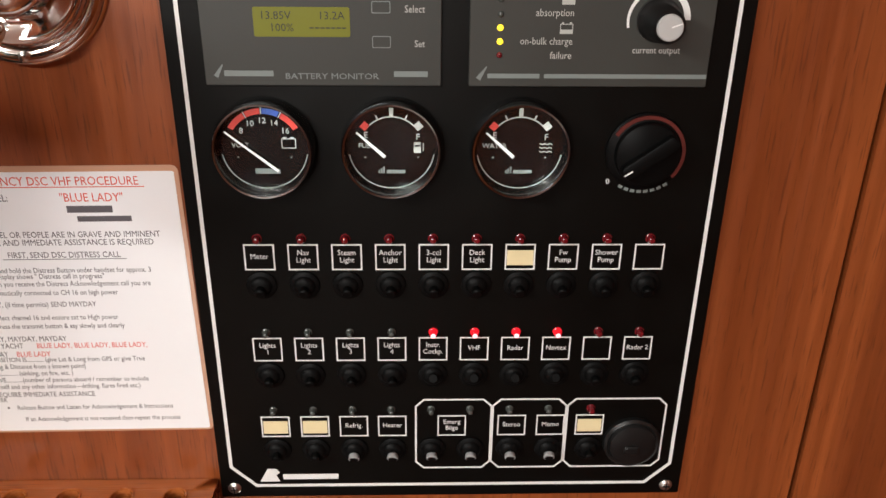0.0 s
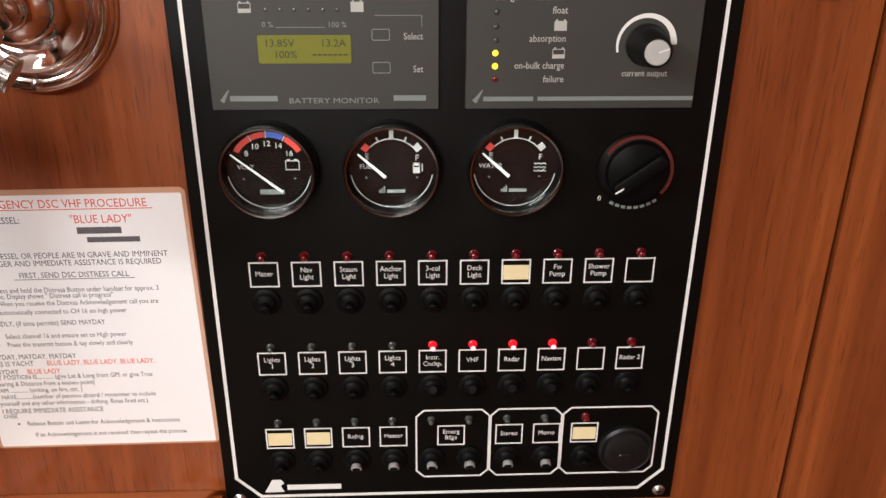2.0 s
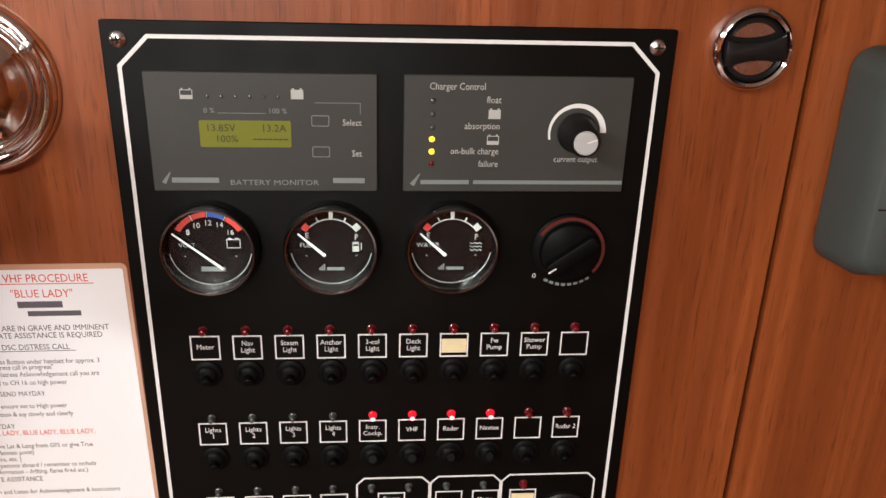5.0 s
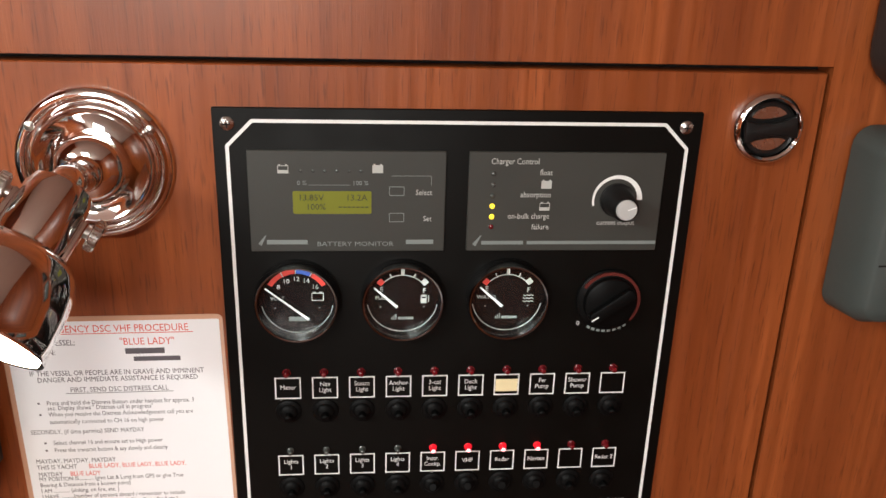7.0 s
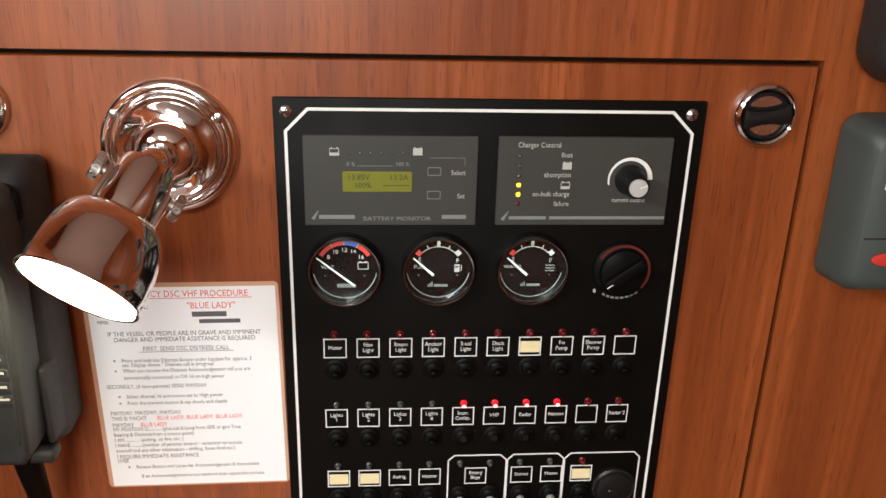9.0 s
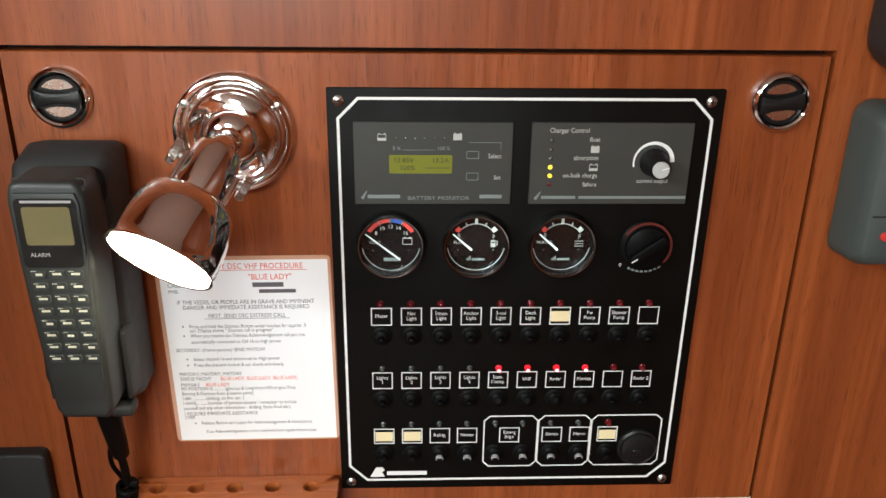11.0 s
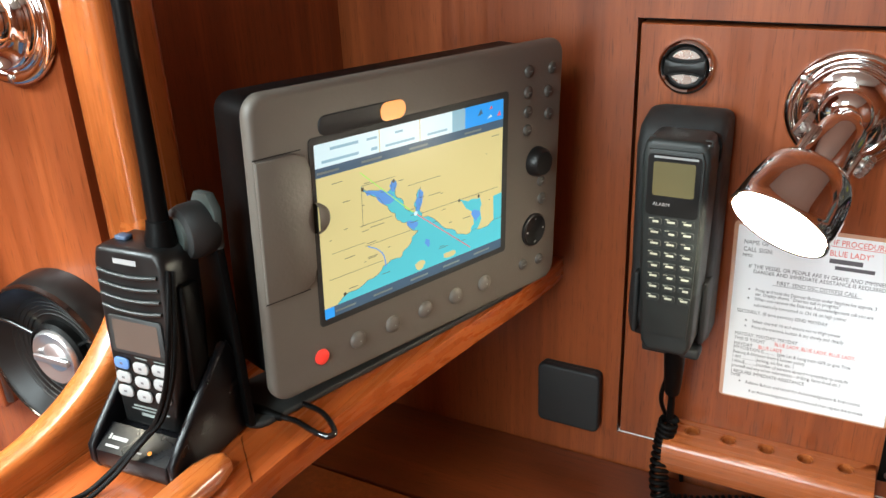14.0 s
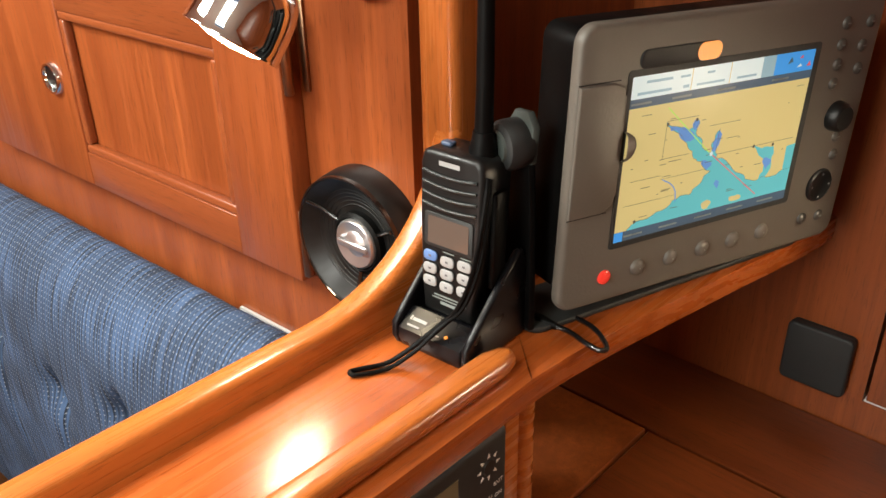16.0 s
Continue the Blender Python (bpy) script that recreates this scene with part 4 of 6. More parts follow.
def reading_lamp(base, normal, pivot, axis, thumb, label, glow, group="chrome reading lamps"):
    base, normal, pivot, a = Vector(base), Vector(normal).normalized(), Vector(pivot), Vector(axis).normalized()
    k = Vector(thumb)
    k = (k - a * k.dot(a)).normalized()
    la = thing("reading_lamp", Matrix.Translation(base), label, "lamp", group)
    fl = part("wall_flange", lathe([(0.0480, 0), (0.0480, 0.0020), (0.0468, 0.0045), (0.0440, 0.0060), (0.0400, 0.0052), (0.0385, 0.0040), (0.0372, 0.0050), (0.0362, 0.0098), (0.0345, 0.0112), (0.0325, 0.0102), (0.0300, 0.0080), (0.0220, 0.0062), (0.0150, 0.0060), (0, 0.0060)], base, normal, 64), CHROME, la)
    side = normal.cross(Vector((0, 0, 1))).normalized()
    for ang in (35, 148, 270):
        p = base + 0.0425 * (math.cos(radians(ang)) * side + math.sin(radians(ang)) * Vector((0, 0, 1)))
        part("screw", lathe([(0.0032, 0.0050), (0.0030, 0.0064), (0.0016, 0.0072), (0, 0.0074)], p, normal, 16), STEEL, fl)
    part("ball_socket", lathe([(0.0230, 0.005), (0.0225, 0.012), (0.0195, 0.020), (0.0130, 0.0255), (0, 0.0270)], base, normal, 40), CHROME, la)
    root = base + normal * 0.020
    part("arm", tube(smooth_path([root, root + normal * 0.014, pivot - a * 0.020, pivot - a * 0.006], 6), 0.0095, 20), CHROME, la)
    part("collar", cyl(root + normal * 0.004, root + normal * 0.010, 0.0115, 0.0105, 28, 0.001), CHROME, la)
    part("holder", lathe([(0, -0.019), (0.0120, -0.0185), (0.0165, -0.0155), (0.0182, -0.009), (0.0182, 0.016), (0.0170, 0.022), (0, 0.023)], pivot, a, 40), CHROME, la)
    for s in (-1, 1):
        th = part("thumb_screw", cyl(pivot + s * k * 0.014, pivot + s * k * 0.0262, 0.0038, 0.0038, 14), STEEL, la)
        o = pivot + s * k * 0.0235
        bm = cyl(o, o + s * k * 0.0058, 0.0090, 0.0090, 28, 0.0007)
        for j in range(24):
            t = 2 * math.pi * j / 24
            e = a * math.cos(t) + k.cross(a) * math.sin(t)
            bm = cyl(o + s * k * 0.0010 + e * 0.0089, o + s * k * 0.0046 + e * 0.0089, 0.0006, 0.0006, 5, bm=bm)
        part("knurled_head", bm, STEEL, th)
        part("yoke", box(-0.0045, 0.0045, -0.002, 0.002, -0.004, 0.028, 0.0015, 2), CHROME, la).matrix_basis = Matrix.Translation(-base) @ Matrix.Translation(pivot + s * k * 0.0192) @ Matrix((
            (*k.cross(a), 0), (*k, 0), (*a, 0), (0, 0, 0, 1))).transposed() @ Matrix.Translation(base)
    top = pivot + a * 0.021
    part("shade", lathe([(0.0120, 0.000), (0.0195, 0.0008), (0.0270, 0.0040), (0.0320, 0.0100), (0.0348, 0.0190), (0.0364, 0.0310), (0.0372, 0.0450), (0.0377, 0.0520), (0.0383, 0.0530), (0.0379, 0.0540), (0.0365, 0.0534), (0.0358, 0.0430), (0.0345, 0.0290), (0.0318, 0.0180), (0.0260, 0.0100), (0.0, 0.0075)], top, a, 64), CHROME, la, "bell-shaped chrome shade", sharp=60)
    part("bulb", lathe([(0.0140, 0.012), (0.0240, 0.020), (0.0335, 0.040), (0.0350, 0.0475), (0.0300, 0.0520), (0.0180, 0.0560), (0, 0.0575)], top, a, 40), glow, la, "lit reflector bulb")
    return la


reading_lamp((-0.2180, WALL, 1.2600), (0, -1, 0), (-0.2205, 0.3720, 1.2545), (-0.338, -0.67, -0.610), (0.86, 0.20, -0.40),
             "polished chrome wall reading lamp, lit, above the notice", BULB)
reading_lamp((-0.745, 0.1112, 1.368), (0.07, -1, 0), (-0.745, 0.032, 1.366), (-0.149, -0.585, -0.797), (0.8, 0.45, -0.4),
             "polished chrome wall reading lamp, lit, beside the corner post", BULB)

# emergency procedure notice
PA = facing(-0.2200, WALL + 0.0002, 1.0640) @ pose(0, 0, 0, 0, 0, 0.6)
notice = thing("notice", PA, "laminated white emergency radio procedure sheet", "notice")
part("laminate", prism(round_rect(0.1465, 0.1825, 0.004, 4), Matrix.Identity(4), 0.0004), LAMINATE, notice, "clear laminate edge", local=True)
part("sheet", prism(round_rect(0.1405, 0.1775, 0.001, 2), Matrix.Translation((0.0005, -0.001, 0.00035)), 0.0003), PAPER, notice, local=True)
LINES = (
    (0.0000, 0.0820, 0.0078, "EMERGENCY DSC VHF PROCEDURE", "CENTER", "r"),
    (-0.0640, 0.0720, 0.0062, "NAME OF VESSEL:", "LEFT", "k"),
    (0.0040, 0.0720, 0.0078, "\"BLUE LADY\"", "LEFT", "r"),
    (-0.0640, 0.0650, 0.0062, "CALL SIGN:", "LEFT", "k"),
    (-0.0640, 0.0590, 0.0046, "MMSI:", "LEFT", "k"),
    (0.0000, 0.0490, 0.0056, "IF THE VESSEL OR PEOPLE ARE IN GRAVE AND IMMINENT", "CENTER", "k"),
    (0.0000, 0.0440, 0.0056, "DANGER AND IMMEDIATE ASSISTANCE IS REQUIRED", "CENTER", "k"),
    (0.0000, 0.0360, 0.0056, "FIRST, SEND DSC DISTRESS CALL", "CENTER", "k"),
    (-0.0500, 0.0260, 0.0050, "Press and hold the Distress Button under handset for approx. 3", "LEFT", "k"),
    (-0.0500, 0.0220, 0.0050, "sec. Display shows \" Distress call in progress\"", "LEFT", "k"),
    (-0.0500, 0.0170, 0.0050, "When you receive the Distress Acknowledgement call you are", "LEFT", "k"),
    (-0.0500, 0.0110, 0.0050, "automatically connected to CH 16 on high power", "LEFT", "k"),
    (-0.0640, 0.0030, 0.0052, "SECONDLY, (if time permits) SEND MAYDAY", "LEFT", "k"),
    (-0.0500, -0.0060, 0.0050, "Select channel 16 and ensure set to High power", "LEFT", "k"),
    (-0.0500, -0.0120, 0.0050, "Press the transmit button & say slowly and clearly", "LEFT", "k"),
    (-0.0640, -0.0210, 0.0054, "MAYDAY, MAYDAY, MAYDAY", "LEFT", "k"),
    (-0.0640, -0.0260, 0.0054, "THIS IS YACHT", "LEFT", "k"),
    (-0.0285, -0.0260, 0.0054, "BLUE LADY, BLUE LADY, BLUE LADY,", "LEFT", "r"),
    (-0.0640, -0.0320, 0.0054, "MAYDAY", "LEFT", "k"),
    (-0.0420, -0.0320, 0.0054, "BLUE LADY", "LEFT", "r"),
    (-0.0640, -0.0360, 0.0050, "MY POSITION IS............ (give Lat & Long from GPS or give True", "LEFT", "k"),
    (-0.0640, -0.0410, 0.0050, "Bearing & Distance from a known point)", "LEFT", "k"),
    (-0.0640, -0.0460, 0.0050, "I AM ............. (sinking, on fire, etc. )", "LEFT", "k"),
    (-0.0640, -0.0510, 0.0050, "I HAVE............(number of persons aboard / remember to include", "LEFT", "k"),
    (-0.0640, -0.0560, 0.0050, "yourself and any other information - drifting, flares fired etc.)", "LEFT", "k"),
    (-0.0640, -0.0620, 0.0054, "I REQUIRE IMMEDIATE ASSISTANCE", "LEFT", "k"),
    (-0.0640, -0.0660, 0.0046, "OVER", "LEFT", "k"),
    (-0.0500, -0.0720, 0.0050, "Release Button and Listen for Acknowledgement & Instructions", "LEFT", "k"),
    (0.0030, -0.0810, 0.0050, "If an Acknowledgement is not received then repeat the process", "CENTER", "k"),
)
for lx, ly, size, body, align, ink in LINES:
    lettering(body, size * 0.96, pose(lx, ly, 0.0007), RED_INK if ink == "r" else INK, notice, align, 0.80 if size < 0.0056 else 0.84, local=True)
marks("bullet", [(-0.056, -0.0546, y - 0.0006, y + 0.0008) for y in (0.0260, 0.0170, -0.0060, -0.0120, -0.0720)] + [(-0.0360, 0.0360, 0.0332, 0.0336)], Matrix.Translation((0, 0, 0.0007)), INK, notice, True)
marks("blanked_number", [(0.007, 0.033, 0.0629, 0.0671), (0.012, 0.043, 0.0573, 0.0607)], Matrix.Translation((0, 0, 0.0007)), INK, notice, True)
part("title_rule", bars([(-0.0530, 0.0530, 0.0784, 0.0789)], Matrix.Translation((0, 0, 0.0007))), RED_INK, notice, local=True)

# pen rack
rack = thing("pen_rack", pose(-0.239, WALL, 0.900), "rounded mahogany pen rack with five empty holes", "pen rack")


def rack_body():
    """Half-round rack: a block with five drilled holes."""
    xs0, xs1, y0, y1, zt, zb = -0.333, -0.1475, 0.411, WALL - 0.0003, 0.9325, 0.8985
    b = bmesh.new()
    holes = [(-0.3110 + 0.0347 * k, 0.4350, 0.0070) for k in range(5)]
    n = 24
    cells = [xs0] + [h[0] + 0.01735 for h in holes[:-1]] + [xs1]
    for (hx, hy, hr), xa, xb in zip(holes, cells, cells[1:]):
        rim = [b.verts.new((hx + hr * math.cos(2 * math.pi * k / n), hy + hr * math.sin(2 * math.pi * k / n), zt)) for k in range(n)]
        low = [b.verts.new((hx + hr * 0.94 * math.cos(2 * math.pi * k / n), hy + hr * 0.94 * math.sin(2 * math.pi * k / n), zt - 0.022)) for k in range(n)]
        out = []
        for k in range(n):
            c, s = math.cos(2 * math.pi * k / n), math.sin(2 * math.pi * k / n)
            reach = min(((xb - hx) / c if c > 1e-6 else (xa - hx) / c if c < -1e-6 else 9), ((y1 - hy) / s if s > 1e-6 else (y0 - hy) / s if s < -1e-6 else 9))
            out.append(b.verts.new((hx + reach * c, hy + reach * s, zt)))
        for qx, qy in ((xa, y0), (xb, y0), (xb, y1), (xa, y1)):
            k = round(math.atan2(qy - hy, qx - hx) / (2 * math.pi) * n) % n
            out[k].co = (qx, qy, zt)
        for k in range(n):
            j = (k + 1) % n
            b.faces.new((rim[k], out[k], out[j], rim[j]))
            b.faces.new((rim[k], rim[j], low[j], low[k]))
        b.faces.new(low)
    front = [(y0, zt), (y0 - 0.0035, zt - 0.0012), (y0 - 0.0060, zt - 0.0045), (y0 - 0.0066, zt - 0.010), (y0 - 0.0066, zt - 0.024), (y0 - 0.0040, zb + 0.001), (y0 + 0.002, zb), (y1, zb)]
    loops = []
    for x, dy in ((xs0, 0.0), (xs1, 0.0)):
        loops.append([b.verts.new((x, y, z)) for y, z in front + [(y1, zt)]])
    for k in range(len(front) - 1):
        b.faces.new((loops[0][k], loops[0][k + 1], loops[1][k + 1], loops[1][k]))
    b.faces.new(loops[0])
    b.faces.new(loops[1][::-1])
    bmesh.ops.remove_doubles(b, verts=b.verts[:], dist=0.0002)
    bmesh.ops.recalc_face_normals(b, faces=b.faces[:])
    return b


part("rack_block", rack_body(), HONEY_X, rack, sharp=50)
for hk_x in range(5):
    part("hole_rim", lathe([(0.0082, 0.0), (0.0080, 0.0007), (0.0070, 0.0004), (0.0066, -0.003)], (-0.3110 + 0.0347 * hk_x, 0.4350, 0.9325), (0, 0, 1), 24), HONEY_X, rack)

solid("push_latch", lathe([(0.0135, 0), (0.0135, 0.003), (0.0115, 0.0055), (0.0095, 0.0050), (0.0085, 0.0085), (0.0070, 0.0098), (0, 0.0100)], (-0.121, WALL, 0.882), (0, -1, 0), 36), CHROME, "round chrome push latch in the panelling", "latch", base=(-0.121, WALL, 0.882))

# covered socket
SKX, SKZ = -0.4415, 0.9335
sk = thing("socket_cover", pose(SKX, WALL, SKZ - 0.035), "square black covered power socket", "socket")
part("back_plate", prism(round_rect(0.0660, 0.0690, 0.006, 5), facing(SKX, WALL + 0.0003, SKZ), 0.0050, 0.001, 2), MATT_BLACK, sk)
part("cover", prism(round_rect(0.0680, 0.0710, 0.007, 5), facing(SKX, WALL - 0.0048, SKZ), 0.0100, 0.0028, 4), MATT_BLACK, sk)

# telephone-style radio handset on its cradle
HX = -0.3285
cr = thing("handset_cradle", pose(HX, WALL, 1.06), "black moulded wall cradle for the radio handset", "cradle")
MC = Matrix(((0, 0, 1, -0.3715), (1, 0, 0, 0), (0, 1, 0, 0), (0, 0, 0, 1)))
part("cradle_body", prism([(WALL - 0.0003, 1.045), (WALL - 0.0003, 1.254), (0.428, 1.259), (0.400, 1.252), (0.390, 1.233), (0.394, 1.12), (0.388, 1.075), (0.398, 1.052), (0.42, 1.043)], MC, 0.0700, 0.010, 4), MATT_BLACK, cr, sharp=50)
part("earpiece_cup", prism(round_rect(0.0560, 0.0300, 0.010, 5, -0.0005, 1.2350), facing(HX, 0.3970, 0), 0.0080, 0.002, 2), RUBBER, cr)
part("retaining_lip", box(HX - 0.0255, HX + 0.0255, 0.3830, 0.4000, 1.0440, 1.0540, 0.003, 3), MATT_BLACK, cr)
for sx in (-0.0365, 0.0225):
    part("cheek", box(HX + sx, HX + sx + 0.0050, 0.3845, 0.4100, 1.0600, 1.1200, 0.0022, 3), MATT_BLACK, cr)

hs = thing("vhf_handset", pose(HX, 0.37, 1.07), "charcoal plastic radio handset with keypad and small display", "handset")
front = [(-0.0200, 1.066), (-0.0150, 1.058), (0.0180, 1.058), (0.0222, 1.066), (0.0240, 1.13), (0.0252, 1.19), (0.0256, 1.234), (0.0228, 1.2440), (0.0180, 1.2470), (-0.0190, 1.2470), (-0.0245, 1.2440), (-0.0270, 1.234), (-0.0265, 1.19), (-0.0240, 1.13)]
part("handset_body", prism(front, facing(HX, 0.394, 0), 0.040, 0.0045, 3), CHARCOAL, hs, sharp=50)
HF = 0.3537
part("front_plate", prism([(-0.0175, 1.076), (0.0188, 1.076), (0.0208, 1.13), (0.0220, 1.19), (0.0224, 1.232), (0.0200, 1.2395), (-0.0210, 1.2395), (-0.0234, 1.232), (-0.0230, 1.19), (-0.0210, 1.13)], facing(HX, HF + 0.002, 0), 0.0034, 0.001, 2), CHARCOAL, hs)
FP = facing(HX, HF - 0.0014, 0)
sc = part("display", prism(round_rect(0.0415, 0.0510, 0.004, 4, -0.0004, 1.2105), FP, 0.0006), BLACK, hs, "black display window")
part("screen", prism(round_rect(0.0325, 0.0280, 0.002, 3, -0.0004, 1.2160), FP @ Matrix.Translation((0, 0, 0.0005)), 0.0003), LCD_GREY, sc, "unlit yellowish screen")
lettering("ALARM", 0.0042, FP @ pose(-0.0090, 1.1945, 0.0007), KEY_GREY, sc)
part("brand_mark", bars([(-0.0165, 0.0175, 1.2328, 1.2346)], FP @ Matrix.Translation((0, 0, 0.0006))), KEY_GREY, sc)
for r in range(8):
    for c in range(3):
        kx, kz = -0.0130 + 0.0130 * c + 0.0003 * r, 1.1800 - 0.0097 * r
        kd = part("key", prism(round_rect(0.0106, 0.0064, 0.0016, 2, kx, kz), FP, 0.0012, 0.0003, 1), CHARCOAL, hs)
        part("key_legend", bars([(kx - 0.0030, kx + 0.0030, kz - 0.0004, kz + 0.0012), (kx - 0.0046, kx - 0.0010, kz + 0.0022, kz + 0.0026)] if (r * 3 + c) % 4 else [(kx - 0.0016, kx + 0.0030, kz - 0.0010, kz + 0.0008), (kx - 0.0046, kx - 0.0010, kz + 0.0022, kz + 0.0026)], FP @ Matrix.Translation((0, 0, 0.0012))), KEY_LEGEND, kd)
part("rim_line", ring(round_rect(0.0500, 0.006, 0.002, 3, -0.0002, 1.2440), round_rect(0.0485, 0.004, 0.0015, 3, -0.0002, 1.2440), facing(HX, 0.3640, 0), 0.0005), CHARCOAL, hs)
relief = part("strain_relief", tube([(HX + 0.004, 0.385, 1.066), (HX + 0.003, 0.394, 1.030), (HX + 0.001, 0.405, 1.000), (HX, 0.411, 0.985)], 0.0105, 16, r_end=0.0070), RUBBER, hs)

hs.matrix_world = pose(HX, 0.37, 1.0745)

path = smooth_path([(HX, 0.410, 0.990), (HX - 0.002, 0.419, 0.955), (HX - 0.006, 0.420, 0.925), (HX - 0.006, 0.408, 0.898), (HX + 0.002, 0.398, 0.8725), (HX + 0.030, 0.404, 0.8690), (HX + 0.075, 0.424, 0.8690), (HX + 0.14, 0.436, 0.8690), (HX + 0.24, 0.438, 0.8690), (HX + 0.42, 0.434, 0.8690)], 26)
coil, straight, run = [], [], 0.0
for i, p in enumerate(path[:-1]):
    d = path[i + 1] - p
    steps = max(1, int(d.length / 0.0004))
    for s in range(steps):
        q = p + d * (s / steps)
        if i < 30:
            if s == 0:
                straight.append(q)
            continue
        run += d.length / steps
        t = run / 0.0062 * 2 * math.pi
        sd = d.cross(Vector((0.2, 0.5, 0.84))).normalized()
        u = sd.cross(d).normalized()
        coil.append(q + 0.0078 * (math.cos(t) * sd + math.sin(t) * u))
cord = thing("coiled_cord", pose(HX, 0.41, DESK), "black coiled handset cord lying on the chart table", "cord")
part("straight_lead", tube(straight + [coil[0]], 0.0036, 10), RUBBER, cord)
part("coil", tube(coil, 0.0024, 6), RUBBER, cord, sharp=80)
cord2 = tube(smooth_path([(HX + 0.010, 0.398, 1.050), (HX - 0.010, 0.412, 0.985), (HX - 0.006, 0.428, 0.945), (HX + 0.004, 0.4400, 0.905), (HX + 0.01, 0.444, 0.862)], 8), 0.0022, 8)
part("second_lead", cord2, RUBBER, cord)

# remote unit and black box at the other end of the panelling
ru = thing("remote_unit", pose(0.31, WALL, 1.165), "slate-grey plastic remote unit with a red button", "remote unit")


def taper(outer, inner, m, depth, rim=0.004):
    """A moulded shell: one outline at the wall, a smaller one in front, with a rounded rim between side and face."""
    one = bmesh.new()
    mid = [((1 - 0.30) * p + 0.30 * q, (1 - 0.30) * r + 0.30 * w) for (p, r), (q, w) in zip(outer, inner)]
    edge = [((1 - 0.82) * p + 0.82 * q, (1 - 0.82) * r + 0.82 * w) for (p, r), (q, w) in zip(outer, inner)]
    rings = [[one.verts.new((x, y, z)) for x, y in line] for line, z in ((outer, 0), (mid, depth - 2.4 * rim), (edge, depth - 0.5 * rim), (inner, depth))]
    n = len(outer)
    for a, c in zip(rings, rings[1:]):
        for k in range(n):
            one.faces.new((a[k], a[(k + 1) % n], c[(k + 1) % n], c[k]))
    one.faces.new(rings[0][::-1])
    one.faces.new(rings[-1])
    bmesh.ops.recalc_face_normals(one, faces=one.faces[:])
    one.transform(m)
    return one


part("wall_plate", prism(round_rect(0.112, 0.126, 0.012, 5, 0.329, 1.2240), facing(0, WALL + 0.0004, 0), 0.004), MATT_BLACK, ru)
fr = part("case", taper(round_rect(0.118, 0.132, 0.014, 6, 0.329, 1.2240), round_rect(0.099, 0.116, 0.012, 6, 0.331, 1.2225), facing(0, WALL - 0.0034, 0), 0.0380), SLATE, ru, sharp=60)
part("split_line", bars([(0.2820, 0.3800, 1.2040, 1.2052)], facing(0, WALL - 0.0414, 0)), DARK, fr)
part("red_button", prism([(0.3030 + 0.0125 * math.cos(radians(a)), 1.1885 + 0.0052 * math.sin(radians(a))) for a in range(0, 360, 18)], facing(0, WALL - 0.0412, 0), 0.0026, 0.0008, 2), RED_PRINT, fr, "red oval button")
part("brand_mark", bars([(0.2895, 0.3430, 1.2420, 1.2475)], facing(0, WALL - 0.0414, 0)), WHITE, fr)
solid("black_speaker_box", prism(round_rect(0.10, 0.085, 0.028, 6, 0.316, 1.3560), facing(0, WALL + 0.0004, 0), 0.05, 0.012, 3), MATT_BLACK, "black rounded box on the panelling above the remote unit", "speaker", base=(0.316, WALL, 1.314))

# ---- instrument shelf: chart plotter ----
ORG = Vector((-0.5310, 0.0935, 1.1327))
MP = Matrix.Translation(ORG) @ pose(0, 0, 0, 0, 0, 72.4) @ pose(0, 0, 0, 90.65, 0, 0) @ pose(0, 0, 0, 0, 0, -2.14)
MPL = Matrix.Translation((ORG.x, ORG.y, SHELF)) @ pose(0, 0, 0, 0, 0, 72.4) @ pose(0, 0, 0, 90, 0, 0)   # the bracket stands level on the shelf
plot = thing("chart_plotter", MP, "taupe chart plotter showing a lit coastal chart", "chart plotter")


def pl(name, bm, mat, parent=None, label="", sharp=45):
    return part(name, bm, mat, parent or plot, label, True, sharp)


def at(u, v, w=0.0):
    return Matrix.Translation((u, v, w))


CW, CH = 0.306, 0.216
case = pl("front_case", prism(round_rect(CW, CH, 0.014, 6, CW / 2, 0.090), at(0, 0, -0.012), 0.012, 0.0045, 4), SOFT_GREY)
pl("rear_case", prism(round_rect(CW - 0.018, CH - 0.014, 0.012, 5, CW / 2, 0.090), at(0, 0, -0.056), 0.046, 0.002, 2), RUBBER)
pl("rear_case", prism(round_rect(CW - 0.05, CH - 0.05, 0.012, 5, CW / 2, 0.094), at(0, 0, -0.075), 0.051, 0.008, 2), MATT_BLACK)
SU0, SU1, SV0, SV1 = 0.0460, 0.2300, 0.0330, 0.1592
pl("screen_surround", ring(round_rect(SU1 - SU0 + 0.010, SV1 - SV0 + 0.010, 0.003, 3, (SU0 + SU1) / 2 + 0.001, (SV0 + SV1) / 2), round_rect(SU1 - SU0, SV1 - SV0, 0.001, 3, (SU0 + SU1) / 2, (SV0 + SV1) / 2), at(0, 0, -0.001), 0.0016), MATT_BLACK, case)
scr = pl("screen", bars([(SU0, SU1, SV0, SV1)], at(0, 0, 0.0001), depth=0.0002), MAP_LAND, plot, "lit chart screen")


def on_map(poly, depth=0.0004, mt=None, name="chart_area"):
    w, h = SU1 - SU0, SV1 - SV0
    return pl(name, prism([(SU0 + w * u, SV0 + h * v) for u, v in poly], at(0, 0, 0.0002), depth), mt, scr)


